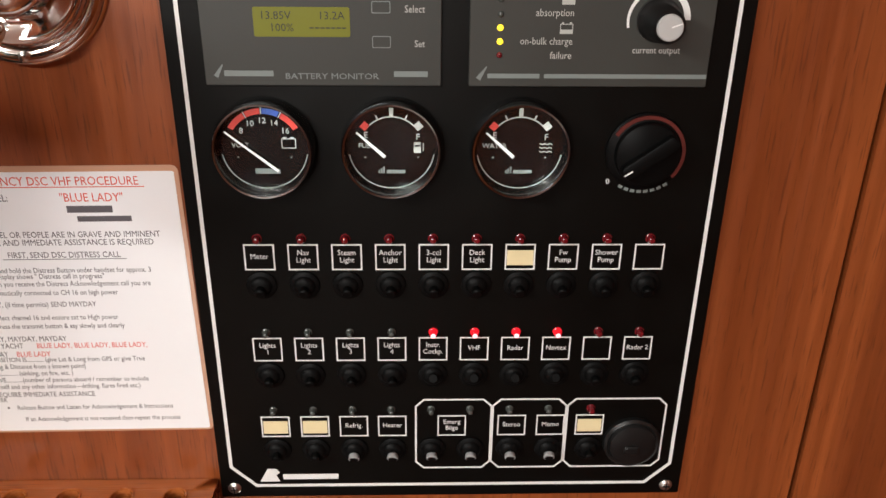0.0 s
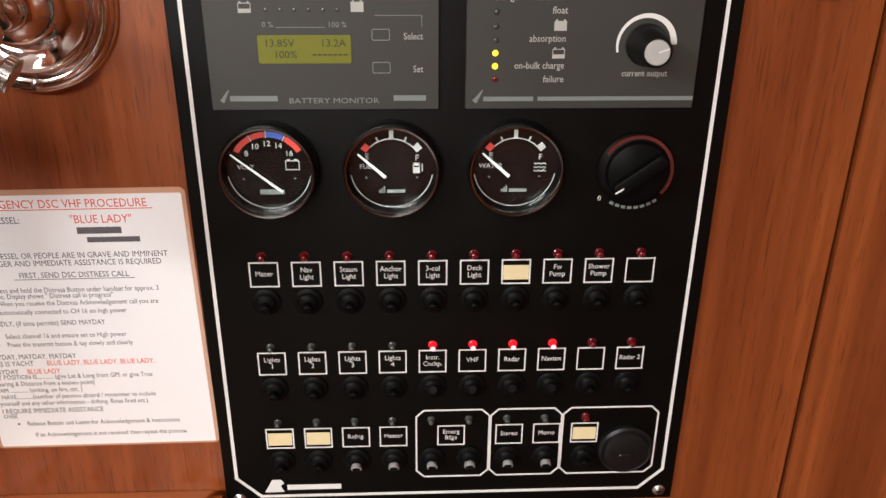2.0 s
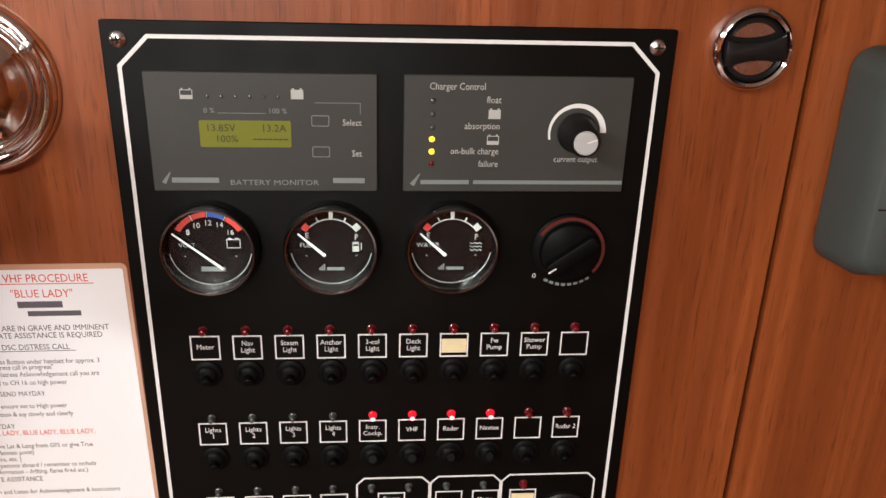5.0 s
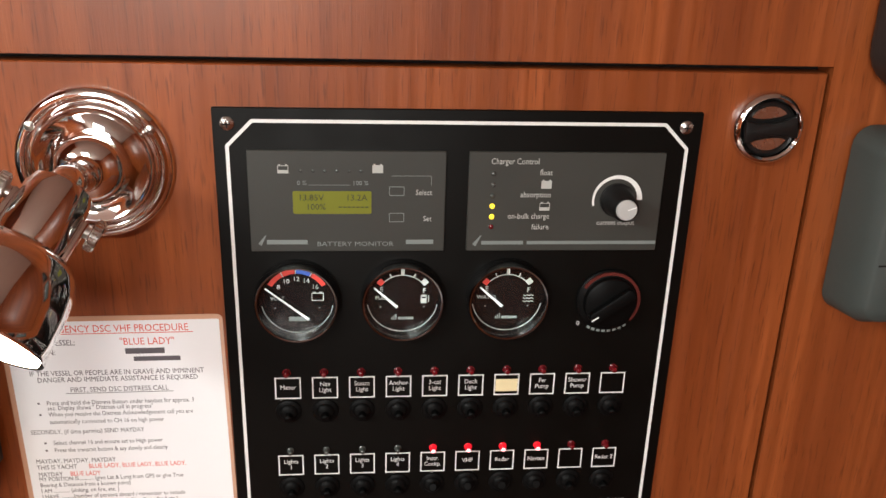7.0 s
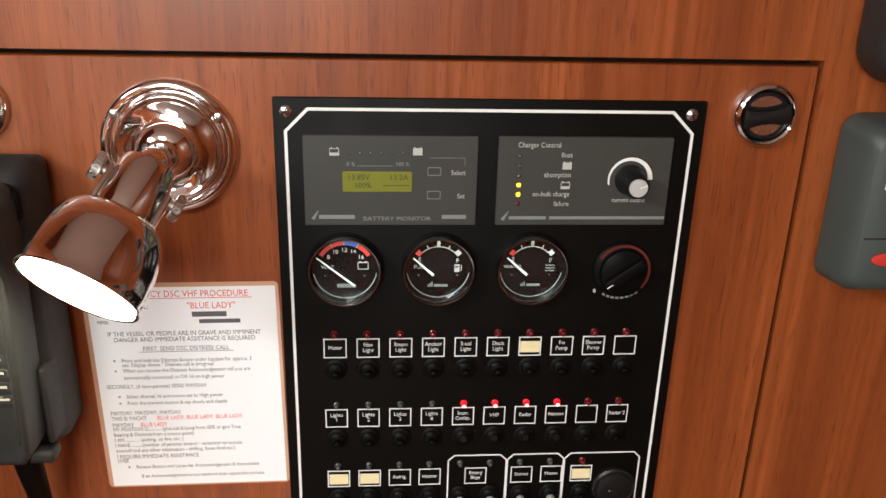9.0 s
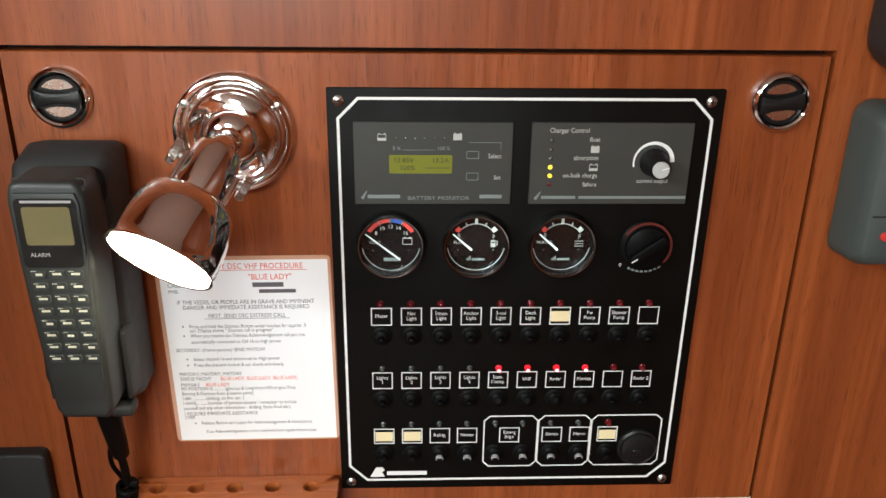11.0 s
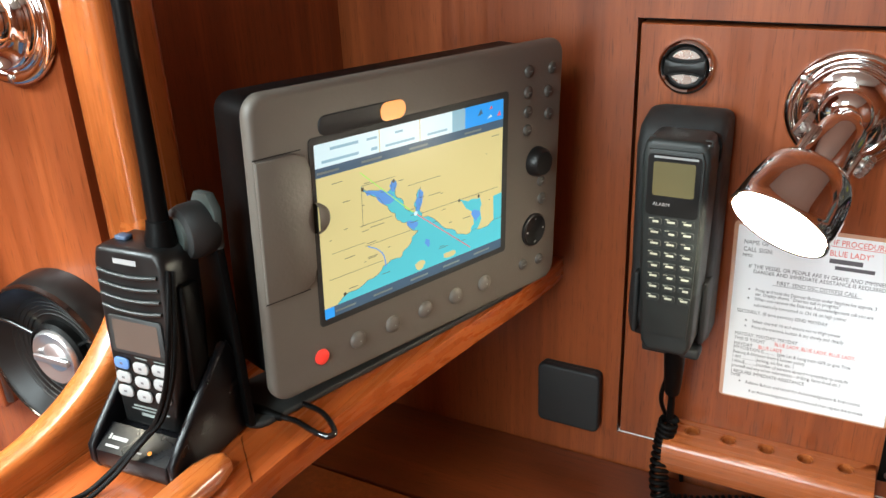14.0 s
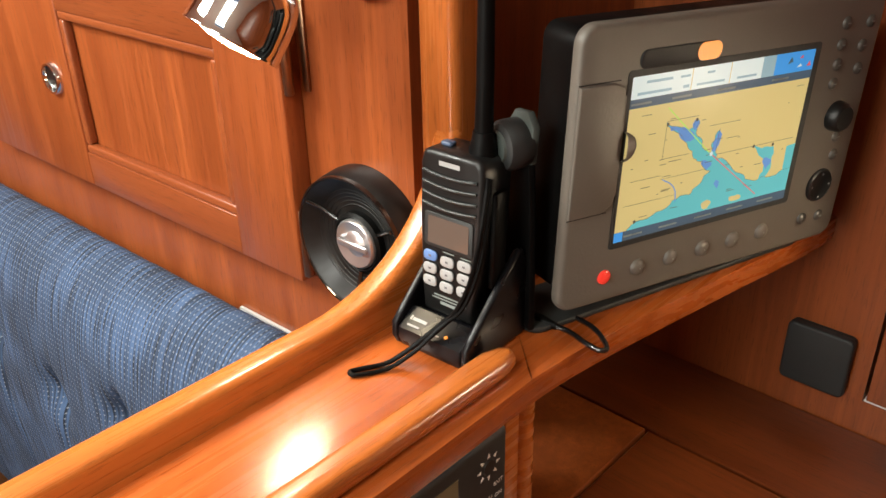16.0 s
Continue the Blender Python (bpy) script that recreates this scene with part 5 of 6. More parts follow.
SEA = ((0.06, 0.058), (0.10, 0.10), (0.17, 0.11), (0.27, 0.15), (0.34, 0.21), (0.39, 0.20), (0.43, 0.25), (0.455, 0.30), (0.49, 0.33), (0.445, 0.365), (0.43, 0.41), (0.38, 0.44), (0.335, 0.525), (0.30, 0.59), (0.25, 0.64), (0.205, 0.68),
       (0.205, 0.705), (0.275, 0.66), (0.33, 0.63), (0.355, 0.65), (0.362, 0.69), (0.38, 0.675), (0.37, 0.605), (0.415, 0.52), (0.45, 0.47), (0.473, 0.447), (0.471, 0.51), (0.484, 0.557), (0.509, 0.596), (0.509, 0.53), (0.50, 0.456), (0.515, 0.405), (0.61, 0.33), (0.665, 0.27), (0.715, 0.215), (0.78, 0.185), (0.835, 0.20), (0.915, 0.19), (1.0, 0.22), (1.0, 0.058))



def rough_coast(poly, depth=3, sway=0.10):
    """Break the edges of an outline into small bays; edges on the chart's border stay straight."""
    pts = list(poly)
    rnd = random.Random(5)
    for _ in range(depth):
        out = []
        for (ax_, ay_), (bx_, by_) in zip(pts, pts[1:] + pts[:1]):
            out.append((ax_, ay_))
            border = (ax_ > 0.995 and bx_ > 0.995) or (ay_ < 0.065 and by_ < 0.065)
            k = 0.0 if border else rnd.uniform(-sway, sway)
            mx_, my_ = (ax_ + bx_) / 2 - k * (by_ - ay_), (ay_ + by_) / 2 + k * (bx_ - ax_)
            out.append((min(1.0, mx_), my_))
        pts = out
    return pts


SEA = rough_coast(SEA, 2, 0.16)
on_map(SEA, 0.0003, MAP_SEA)
on_map(rough_coast(((0.722, 0.434), (0.785, 0.403), (0.86, 0.40), (0.862, 0.306), (0.847, 0.20), (0.80, 0.19), (0.823, 0.236), (0.797, 0.338)), 2, 0.16), 0.0003, MAP_SEA)
on_map(((0.946, 0.38), (1.0, 0.385), (1.0, 0.21), (0.951, 0.20)), 0.0003, MAP_SEA)
for poly in (((0.209, 0.685), (0.276, 0.655), (0.347, 0.617), (0.367, 0.569), (0.316, 0.559), (0.274, 0.627)), ((0.486, 0.452), (0.487, 0.534), (0.506, 0.586), (0.504, 0.47)), ((0.813, 0.334), (0.86, 0.308), (0.836, 0.249)), ((0.431, 0.413), (0.49, 0.383), (0.469, 0.342)),
             ((0.345, 0.655), (0.362, 0.69), (0.378, 0.675), (0.366, 0.62)), ((0.53, 0.26), (0.555, 0.24), (0.55, 0.20), (0.535, 0.22))):
    on_map(rough_coast(poly, 2, 0.2), 0.0004, MAP_DEEP)
for poly in (((0.470, 0.120), (0.498, 0.132), (0.524, 0.118), (0.515, 0.085), (0.49, 0.070), (0.474, 0.095)), ((0.632, 0.111), (0.705, 0.107), (0.708, 0.09), (0.651, 0.081))):
    on_map(rough_coast(poly, 2, 0.2), 0.0005, MAP_LAND)
for ua, ub in ((0.0, 0.300), (0.305, 0.508), (0.513, 0.690)):
    on_map(((ua, 0.872), (ub, 0.872), (ub, 1.0), (ua, 1.0)), 0.0003, MAP_WHITE, "header_box")
on_map(((0.765, 0.872), (1.0, 0.872), (1.0, 1.0), (0.765, 1.0)), 0.0003, MAP_BLUE, "header_inset")
on_map(((0.690, 0.872), (0.765, 0.872), (0.765, 1.0), (0.690, 1.0)), 0.0003, MAP_PALE, "header_gap")
for poly, mt in ((((0.84, 0.93), (0.87, 0.94), (0.86, 0.97)), MAP_BAR), (((0.90, 0.90), (0.93, 0.905), (0.92, 0.92)), MAP_WHITE), (((0.91, 0.955), (0.93, 0.955), (0.925, 0.975)), MAP_RED), (((0.96, 0.90), (0.985, 0.90), (0.975, 0.93)), MAP_RED)):
    on_map(poly, 0.0005, mt, "inset_symbol")
on_map(((0, 0.820), (1, 0.820), (1, 0.872), (0, 0.872)), 0.0004, MAP_BAR, "title_bar")
on_map(((0, 0.0), (1, 0.0), (1, 0.062), (0, 0.062)), 0.0005, MAP_BAR, "soft_key_bar")
on_map(((0, 0.0), (0.045, 0.0), (0.045, 0.062), (0, 0.062)), 0.0006, MAP_BLUE, "soft_key_end")
W_, H_ = SU1 - SU0, SV1 - SV0
head = [(0.07, 0.20, 0.955, 0.970), (0.24, 0.29, 0.955, 0.968), (0.03, 0.20, 0.893, 0.908), (0.26, 0.29, 0.893, 0.910), (0.38, 0.42, 0.955, 0.968), (0.33, 0.48, 0.893, 0.906), (0.55, 0.66, 0.893, 0.906)]
marks("header_writing", [(SU0 + W_ * a, SU0 + W_ * b, SV0 + H_ * c, SV0 + H_ * d) for a, b, c, d in head], at(0, 0, 0.0006), MAP_PALE, scr, True)
rows = []
rnd = random.Random(11)
for _ in range(34):
    a_, c_ = rnd.uniform(0.03, 0.93), rnd.uniform(0.09, 0.78)
    rows.append((a_, a_ + rnd.uniform(0.008, 0.05), c_, c_ + 0.0035))
rows += [(0.205, 0.372, 0.708, 0.7105), (0.203, 0.2045, 0.48, 0.70), (0.203, 0.35, 0.478, 0.4805), (0.44, 0.60, 0.628, 0.6305), (0.05, 0.21, 0.375, 0.377), (0.21, 0.46, 0.350, 0.352), (0.515, 0.97, 0.432, 0.4345), (0.24, 0.31, 0.452, 0.456), (0.03, 0.30, 0.225, 0.227), (0.55, 0.62, 0.525, 0.528)]
marks("chart_line", [(SU0 + W_ * a, SU0 + W_ * b, SV0 + H_ * c, SV0 + H_ * d) for a, b, c, d in rows], at(0, 0, 0.0007), MAP_INK, scr, True)
marks("bar_caption", [(SU0 + W_ * a, SU0 + W_ * (a + 0.10), SV0 + H_ * v, SV0 + H_ * (v + 0.012)) for a, v in ((0.005, 0.838), (0.21, 0.838), (0.45, 0.838), (0.76, 0.838), (0.05, 0.022), (0.24, 0.022), (0.44, 0.022), (0.63, 0.022), (0.82, 0.022))], at(0, 0, 0.0008), SILVER_PRINT, scr, True)
pl("course_line", stroke(SU0 + W_ * 0.20, SV0 + H_ * 0.79, SU0 + W_ * 0.462, SV0 + H_ * 0.458, 0.0007, 0.0007, at(0, 0, 0.0007), 0.0001), MAP_GREEN, scr)
pl("course_line", stroke(SU0 + W_ * 0.482, SV0 + H_ * 0.438, SU0 + W_ * 0.797, SV0 + H_ * 0.089, 0.0007, 0.0007, at(0, 0, 0.0007), 0.0001), MAP_RED, scr)
pl("own_ship", lathe([(0, 0), (0.0018, 0), (0.0016, 0.0002), (0, 0.0002)], (SU0 + W_ * 0.478, SV0 + H_ * 0.445, 0.0007), (0, 0, 1), 12), MAP_WHITE, scr)
coast = [Vector((SU0 + W_ * u, SV0 + H_ * v, 0.0006)) for u, v in SEA[:-1]]
pl("coast_line", tube(coast, 0.00014, 4), MAP_INK, scr)
creek = smooth_path([(SU0 + W_ * u, SV0 + H_ * v, 0.0006) for u, v in ((0.225, 0.345), (0.262, 0.315), (0.29, 0.28), (0.305, 0.24), (0.312, 0.18))], 4)
pl("creek", tube([Vector((p.x + 0.0006 * noise.noise(p * 900), p.y, p.z)) for p in creek], 0.00045, 5), MAP_DEEP, scr)
for u, v in ((0.21, 0.69), (0.365, 0.685), (0.73, 0.43), (0.85, 0.415), (0.10, 0.11)):
    pl("harbour_mark", lathe([(0, 0), (0.0014, 0), (0.0012, 0.0002), (0, 0.0002)], (SU0 + W_ * u, SV0 + H_ * v, 0.0006), (0, 0, 1), 10), MAP_INK, scr)
badge = pl("brand_badge", prism(round_rect(0.0755, 0.0135, 0.006, 5, 0.0885, 0.1705), at(0, 0, -0.0008), 0.0018, 0.0005, 1), MATT_BLACK, case, "dark badge with an amber end made to glow")
# the badge end is no lamp: emission in its colour brightens it
pl("badge_end", prism(round_rect(0.023, 0.0130, 0.006, 5, 0.1144, 0.1705), at(0, 0, 0.0006), 0.0008), AMBER, badge)
door = pl("card_door", prism([(0.001, 0.0615), (0.030, 0.0615), (0.038, 0.066), (0.0415, 0.075), (0.0415, 0.146), (0.038, 0.154), (0.030, 0.1575), (0.001, 0.1575)], at(0, 0, -0.001), 0.0035, 0.0012, 2), SOFT_GREY, case, "memory-card door")
pl("thumb_catch", lathe([(0.0, -0.002), (0.011, -0.002), (0.0105, 0.004), (0.008, 0.0062), (0, 0.0066)], (0.0430, 0.110, 0), (0, 0, 1), 28, a0=90, a1=270), SOFT_GREY, door)
marks("seam", [(0.0002, 0.036, 0.0600, 0.0608), (0.0002, 0.036, 0.1582, 0.1590)], at(0, 0, 0.0001), DARK, case, True)
# slight emission added to the button's red
pl("power_button", lathe([(0.0060, -0.001), (0.0058, 0.0014), (0.0045, 0.0024), (0, 0.0028)], (0.0411, 0.0055, 0), (0, 0, 1), 24), RED_BUTTON, case, "red power button made to glow slightly")
for k in range(5):
    o = (0.0741 + 0.0341 * k, 0.0060, 0)
    key = pl("soft_key", lathe([(0.0072, -0.001), (0.0070, 0.0008), (0.0058, 0.0026), (0.0030, 0.0036), (0, 0.0038)], o, (0, 0, 1), 24), SOFT_GREY, case)
    pl("key_dot", lathe([(0.0010, 0.0036), (0, 0.0040)], o, (0, 0, 1), 8), KEY_GREY, key)
for o, r in (((0.2735, 0.0985, 0), 0.0130), ((0.2730, 0.0365, 0), 0.0150)):
    kn = pl("rotary_knob" if r < 0.014 else "trackpad", lathe([(r, -0.001), (r, 0.002), (r * 0.9, 0.008 if r < 0.014 else 0.003), (r * 0.75, 0.010 if r < 0.014 else 0.002), (0, 0.010 if r < 0.014 else 0.002)], o, (0, 0, 1), 32), BLACK, case)
    if r > 0.014:
        pl("arrow_mark", bars([(o[0] - 0.0008, o[0] + 0.0008, o[1] + s * 0.0105 - 0.0008, o[1] + s * 0.0105 + 0.0008) for s in (-1, 1)] + [(o[0] + s * 0.0105 - 0.0008, o[0] + s * 0.0105 + 0.0008, o[1] - 0.0008, o[1] + 0.0008) for s in (-1, 1)], at(0, 0, 0.0028)), KEY_GREY, kn)
for u, v in ((0.2605, 0.176), (0.290, 0.175), (0.260, 0.159), (0.286, 0.156), (0.2605, 0.143), (0.2875, 0.137), (0.2605, 0.1275), (0.281, 0.0795), (0.283, 0.063), (0.2605, 0.0072), (0.2825, 0.0058)):
    key = pl("function_key", lathe([(0.0052, -0.001), (0.0050, 0.0012), (0.0036, 0.0024), (0, 0.0026)], (u, v, 0), (0, 0, 1), 18), KEY_DARK, case)
    pl("key_legend", bars([(u - 0.0018, u + 0.0018, v - 0.0004, v + 0.0004)], at(0, 0, 0.0026)), SILVER_PRINT, key)
# trunnion bracket, level on the shelf, with its clamp knob


def level(name, bm, mat, parent=None, label=""):
    bm.transform(MPL)
    return part(name, bm, mat, parent or plot, label, sharp=45)


for u in (-0.012, 0.285):
    arm = level("bracket_arm", prism([(-0.088, 0.0045), (-0.020, 0.0045), (-0.022, 0.085), (-0.026, 0.140), (-0.052, 0.140), (-0.074, 0.085)], Matrix(((0, 0, 1, u), (0, 1, 0, 0), (1, 0, 0, 0), (0, 0, 0, 1))), 0.006, 0.0015, 2), RUBBER, None, "black bracket arm")
    level("arm_head", prism([(-0.0535, 0.1402), (-0.0255, 0.1402), (-0.022, 0.168), (-0.030, 0.178), (-0.046, 0.176), (-0.054, 0.165)], Matrix(((0, 0, 1, u), (0, 1, 0, 0), (1, 0, 0, 0), (0, 0, 0, 1))), 0.0065, 0.0015, 2), SLATE, arm, "grey head of the bracket arm")
kn = level("clamp_knob", lathe([(0, -0.004), (0.015, -0.004), (0.0185, 0.0), (0.0185, 0.014), (0.0170, 0.018), (0.0130, 0.0195), (0, 0.0195)], (-0.010, 0.153, -0.040), (-1, 0, 0), 32), MATT_BLACK, None, "black clamp knob")
level("knob_cap", lathe([(0, 0.0190), (0.0125, 0.0190), (0.0115, 0.0215), (0, 0.0225)], (-0.010, 0.153, -0.040), (-1, 0, 0), 28), SLATE, kn)
level("bracket_base", prism(round_rect(0.300, 0.058, 0.012, 4, 0.139, 0.046), Matrix(((1, 0, 0, 0), (0, 0, 1, 0.0003), (0, -1, 0, 0), (0, 0, 0, 1))), 0.005, 0.0015, 2), MATT_BLACK)

# cable loop behind the cradle
cable = thing("power_cable", pose(-0.52, 0.11, SHELF), "black power cable and plug looped on the shelf", "cable")
part("plug", lathe([(0, 0), (0.0042, 0), (0.0046, 0.002), (0.0046, 0.022), (0.0036, 0.027), (0.0030, 0.036), (0, 0.036)], (-0.578, 0.1065, SHELF + 0.0050), (1, 0.06, -0.04), 16), RUBBER, cable)
part("lead", tube(smooth_path([(-0.544, 0.1085, SHELF + 0.0036), (-0.530, 0.1095, SHELF + 0.0030), (-0.512, 0.1050, SHELF + 0.0030), (-0.500, 0.1040, SHELF + 0.0030), (-0.4965, 0.1090, SHELF + 0.0030), (-0.504, 0.1170, SHELF + 0.0030), (-0.520, 0.1265, SHELF + 0.0030), (-0.540, 0.1300, SHELF + 0.0030), (-0.558, 0.1310, SHELF + 0.0030)], 8), 0.0022, 10), GLOSS_BLACK, cable)

# ---- instrument shelf: hand-held radio in its charger ----
MR = Matrix.Translation((-0.5920, 0.030, SHELF)) @ pose(0, 0, 0, 0, 0, 4)
ch = thing("radio_charger", MR, "black desktop charger cradle for the hand-held radio", "charger")
SIDE = [(-0.012, 0.0006), (-0.016, 0.008), (-0.0155, 0.020), (-0.006, 0.029), (0.018, 0.050), (0.049, 0.0755), (0.055, 0.0745), (0.064, 0.050), (0.070, 0.0006)]
MS = Matrix(((0, 0, 1, -0.0300), (1, 0, 0, 0), (0, 1, 0, 0), (0, 0, 0, 1)))
part("charger_body", prism([(-0.012, 0.0006), (-0.016, 0.008), (-0.015, 0.0175), (0.003, 0.0275), (0.0065, 0.0225), (0.0590, 0.0225), (0.061, 0.052), (0.066, 0.050), (0.070, 0.0006)], MS, 0.0600, 0.002, 3), CHARGER_BLACK, ch, local=True, sharp=50)
for x in (-0.0365, 0.0301):
    part("side_cheek", prism(SIDE, Matrix(((0, 0, 1, x), (1, 0, 0, 0), (0, 1, 0, 0), (0, 0, 0, 1))), 0.0064, 0.0024, 4), CHARGER_BLACK, ch, local=True, sharp=50)
NOSE = pose(0, -0.0060, 0.0228, 29, 0, 0)      # the sloping nose of the charger
part("brand_mark", bars([(-0.0240, -0.0224, -0.0016, 0.0024), (-0.0215, -0.0085, -0.0014, 0.0012), (-0.0235, -0.0120, -0.0068, -0.0052), (0.0020, 0.0070, -0.0065, -0.0053)], NOSE @ Matrix.Translation((0, 0, 0.0003))), KEY_GREY, ch, local=True)
part("charge_lamp", lathe([(0.0016, 0), (0.0012, 0.0008), (0, 0.001)], NOSE @ Vector((0.0125, -0.004, 0.0)), NOSE.to_3x3() @ Vector((0, 0, 1)), 12), AMBER, ch, "small amber charge lamp", local=True)

MR2 = MR @ Matrix.Translation((-0.0025, 0.010, 0.0228)) @ pose(0, 0, 0, -4, 0, 0)
ra = thing("handheld_radio", MR2, "black hand-held marine radio standing in its charger", "radio")


def rp(name, bm, mat, parent=None, label="", sharp=45):
    return part(name, bm, mat, parent or ra, label, True, sharp)


RW, RH, RD = 0.0570, 0.1290, 0.036
MF = pose(0, 0, 0, 90, 0, 0)
rp("radio_body", prism([(-0.0235, 0.0), (0.0235, 0.0), (0.0262, 0.03), (0.0285, 0.075), (0.0288, 0.118), (0.0262, 0.127), (0.0215, 0.1295), (-0.0215, 0.1295), (-0.0262, 0.127), (-0.0288, 0.118), (-0.0285, 0.075), (-0.0262, 0.03)], MF @ Matrix.Translation((0, 0, -RD)), RD, 0.0045, 3), BLACK)
FR = MF @ Matrix.Translation((0, 0, 0.0002))
for k in range(4):
    z = 0.0860 + 0.0082 * k
    rp("speaker_rib", tube(smooth_path([Vector((x, -0.0006 - 0.0014 * (1 - (x / 0.026) ** 2), z + 0.0022 * (x / 0.026) ** 2 + 0.001)) for x in (-0.024, -0.016, -0.008, 0, 0.008, 0.016, 0.024)], 4), 0.0013, 8), CHARCOAL)
win = rp("display_window", prism(round_rect(0.0445, 0.0270, 0.003, 4, 0, 0.0690), FR, 0.0009, 0.0003, 1), MATT_BLACK, None, "black display window")
rp("display", prism(round_rect(0.0370, 0.0215, 0.001, 2, 0, 0.0690), FR @ Matrix.Translation((0, 0, 0.0008)), 0.0003), LCD_BROWN, win, "unlit grey-brown display")
for r in range(3):
    for c in range(3):
        kx, kz = -0.0158 + 0.0158 * c, 0.0478 - 0.0104 * r - (0.0012 if c == 1 else 0.0)
        blue = r == 0 and c == 0
        kk = rp("key", prism(round_rect(0.0126, 0.0082, 0.0032, 4, kx, kz), FR, 0.0018, 0.0007, 2), KEY_BLUE if blue else KEY_GREY, None, "blue rubber key" if blue else "")
        rp("key_legend", bars([(kx - 0.0012, kx + 0.0012, kz - 0.0008, kz + 0.0008)], FR @ Matrix.Translation((0, 0, 0.0018))), INK, kk)
marks("print_bar", [(-0.0120, 0.0160, 0.0160, 0.0172), (-0.0140, 0.0180, 0.0136, 0.0146), (-0.006, 0.010, 0.0096, 0.0120)] + [(-0.0205 + 0.0158 * c, -0.0105 + 0.0158 * c, 0.0530, 0.0537) for c in range(1, 3)], FR, SILVER_PRINT, ra, True)
rp("brand_mark", bars([(-0.0105, 0.0080, 0.1190, 0.1225)], FR), KEY_GREY)
rp("top_button", prism(round_rect(0.010, 0.008, 0.002, 3, -0.015, 0.016), Matrix.Translation((0, 0, 0.1292)), 0.003, 0.001, 2), KEY_SLATE, None, "grey-blue top button")
an = rp("antenna_base", lathe([(0.0100, -0.004), (0.0100, 0.004), (0.0085, 0.010), (0.0078, 0.016), (0, 0.017)], (0.0140, 0.018, 0.1290), (0, 0, 1), 24), RUBBER)
rp("antenna", tube([(0.0140, 0.018, 0.143), (0.0140, 0.017, 0.18), (0.0135, 0.014, 0.25), (0.0130, 0.011, 0.33)], 0.0068, 14, r_end=0.0052), RUBBER, an, "long black rubber whip antenna")
rp("belt_clip", box(0.0286, 0.0335, 0.010, 0.026, 0.030, 0.105, 0.002, 2), RUBBER)
strap = smooth_path([(0.030, 0.004, 0.118), (0.033, -0.006, 0.085), (0.031, -0.012, 0.050), (0.022, -0.016, 0.022), (0.011, -0.021, 0.007), (0.003, -0.0285, -0.003), (-0.006, -0.037, -0.014), (-0.016, -0.049, -0.0235), (-0.027, -0.066, -0.0252), (-0.0305, -0.0735, -0.0255), (-0.0240, -0.0735, -0.0255), (-0.011, -0.054, -0.0240), (0.000, -0.038, -0.013), (0.008, -0.0285, -0.001), (0.016, -0.0200, 0.010), (0.026, -0.0140, 0.024), (0.033, -0.008, 0.052), (0.0345, -0.002, 0.085), (0.031, 0.006, 0.117)], 7)
rp("wrist_strap", tube(strap, 0.0018, 8), RUBBER, None, "black wrist strap hanging over the charger")

# ---- saloon, beyond the rail ----


def sp(name, bm, mat, parent, label="", sharp=45):
    return part(name, bm, mat, parent, label, True, sharp)


lk = thing("locker_door", SALOON @ Matrix.Translation((-0.49, -0.012, 1.02)), "bright mahogany locker door with a recessed panel, closed", "locker door")
DX0, DX1, DZ0, DZ1 = -0.300, 0.3855, 0.010, 0.33
QX0, QX1, QZ0, QZ1 = -0.018, 0.2870, 0.055, 0.2325
T0, T1 = -0.012, 0.0118
sp("stile", box(DX0, QX0, T0, T1, DZ0, DZ1, 0.002), MAHOGANY_DOOR, lk)
sp("stile", box(QX1, DX1, T0, T1, DZ0, DZ1, 0.002), MAHOGANY_DOOR, lk)
sp("rail", box(QX0 + 0.0002, QX1 - 0.0002, T0 + 0.0006, T1, DZ0, QZ0, 0.001), MAHOGANY_DOOR_H, lk)
sp("rail", box(QX0 + 0.0002, QX1 - 0.0002, T0 + 0.0006, T1, QZ1, DZ1, 0.001), MAHOGANY_DOOR_H, lk)
sp("panel", box(QX0 - 0.002, QX1 + 0.002, 0.001, 0.0100, QZ0 - 0.002, QZ1 + 0.002), MAHOGANY_DOOR, lk)
for a in ((QX0, QX1, QZ0 - 0.001, QZ0 + 0.011), (QX0, QX1, QZ1 - 0.011, QZ1 + 0.001), (QX0 - 0.001, QX0 + 0.011, QZ0 + 0.011, QZ1 - 0.011), (QX1 - 0.011, QX1 + 0.001, QZ0 + 0.011, QZ1 - 0.011)):
    sp("bead", box(a[0], a[1], T0 + 0.0015, 0.0016, a[2], a[3], 0.0035, 3), MAHOGANY_DOOR_H, lk)
lkk = sp("finger_latch", lathe([(0.0205, 0), (0.0205, 0.003), (0.0188, 0.0062), (0.0165, 0.0058), (0.0152, 0.0010), (0, 0.0008)], (-0.0594, T0, 0.1440), (0, -1, 0), 40), CHROME, lk, "round chrome finger latch")
sp("latch_well", lathe([(0.0152, 0.0012), (0.0148, 0.0022), (0, 0.0016)], (-0.0594, T0, 0.1440), (0, -1, 0), 32), BLACK, lkk)
for z0, z1 in ((0.018, 0.090), (0.206, 0.289)):
    hg = sp("hinge", cyl((DX1 + 0.006, -0.008, z0), (DX1 + 0.006, -0.008, z1), 0.0046, seg=16, b=0.001), BRASS, lk, "bronze-coloured barrel hinge")
    sp("hinge_leaf", box(DX1 + 0.006, DX1 + 0.014, 0.0085, 0.0115, z0, z1, 0.0006, 1), BRASS, hg)

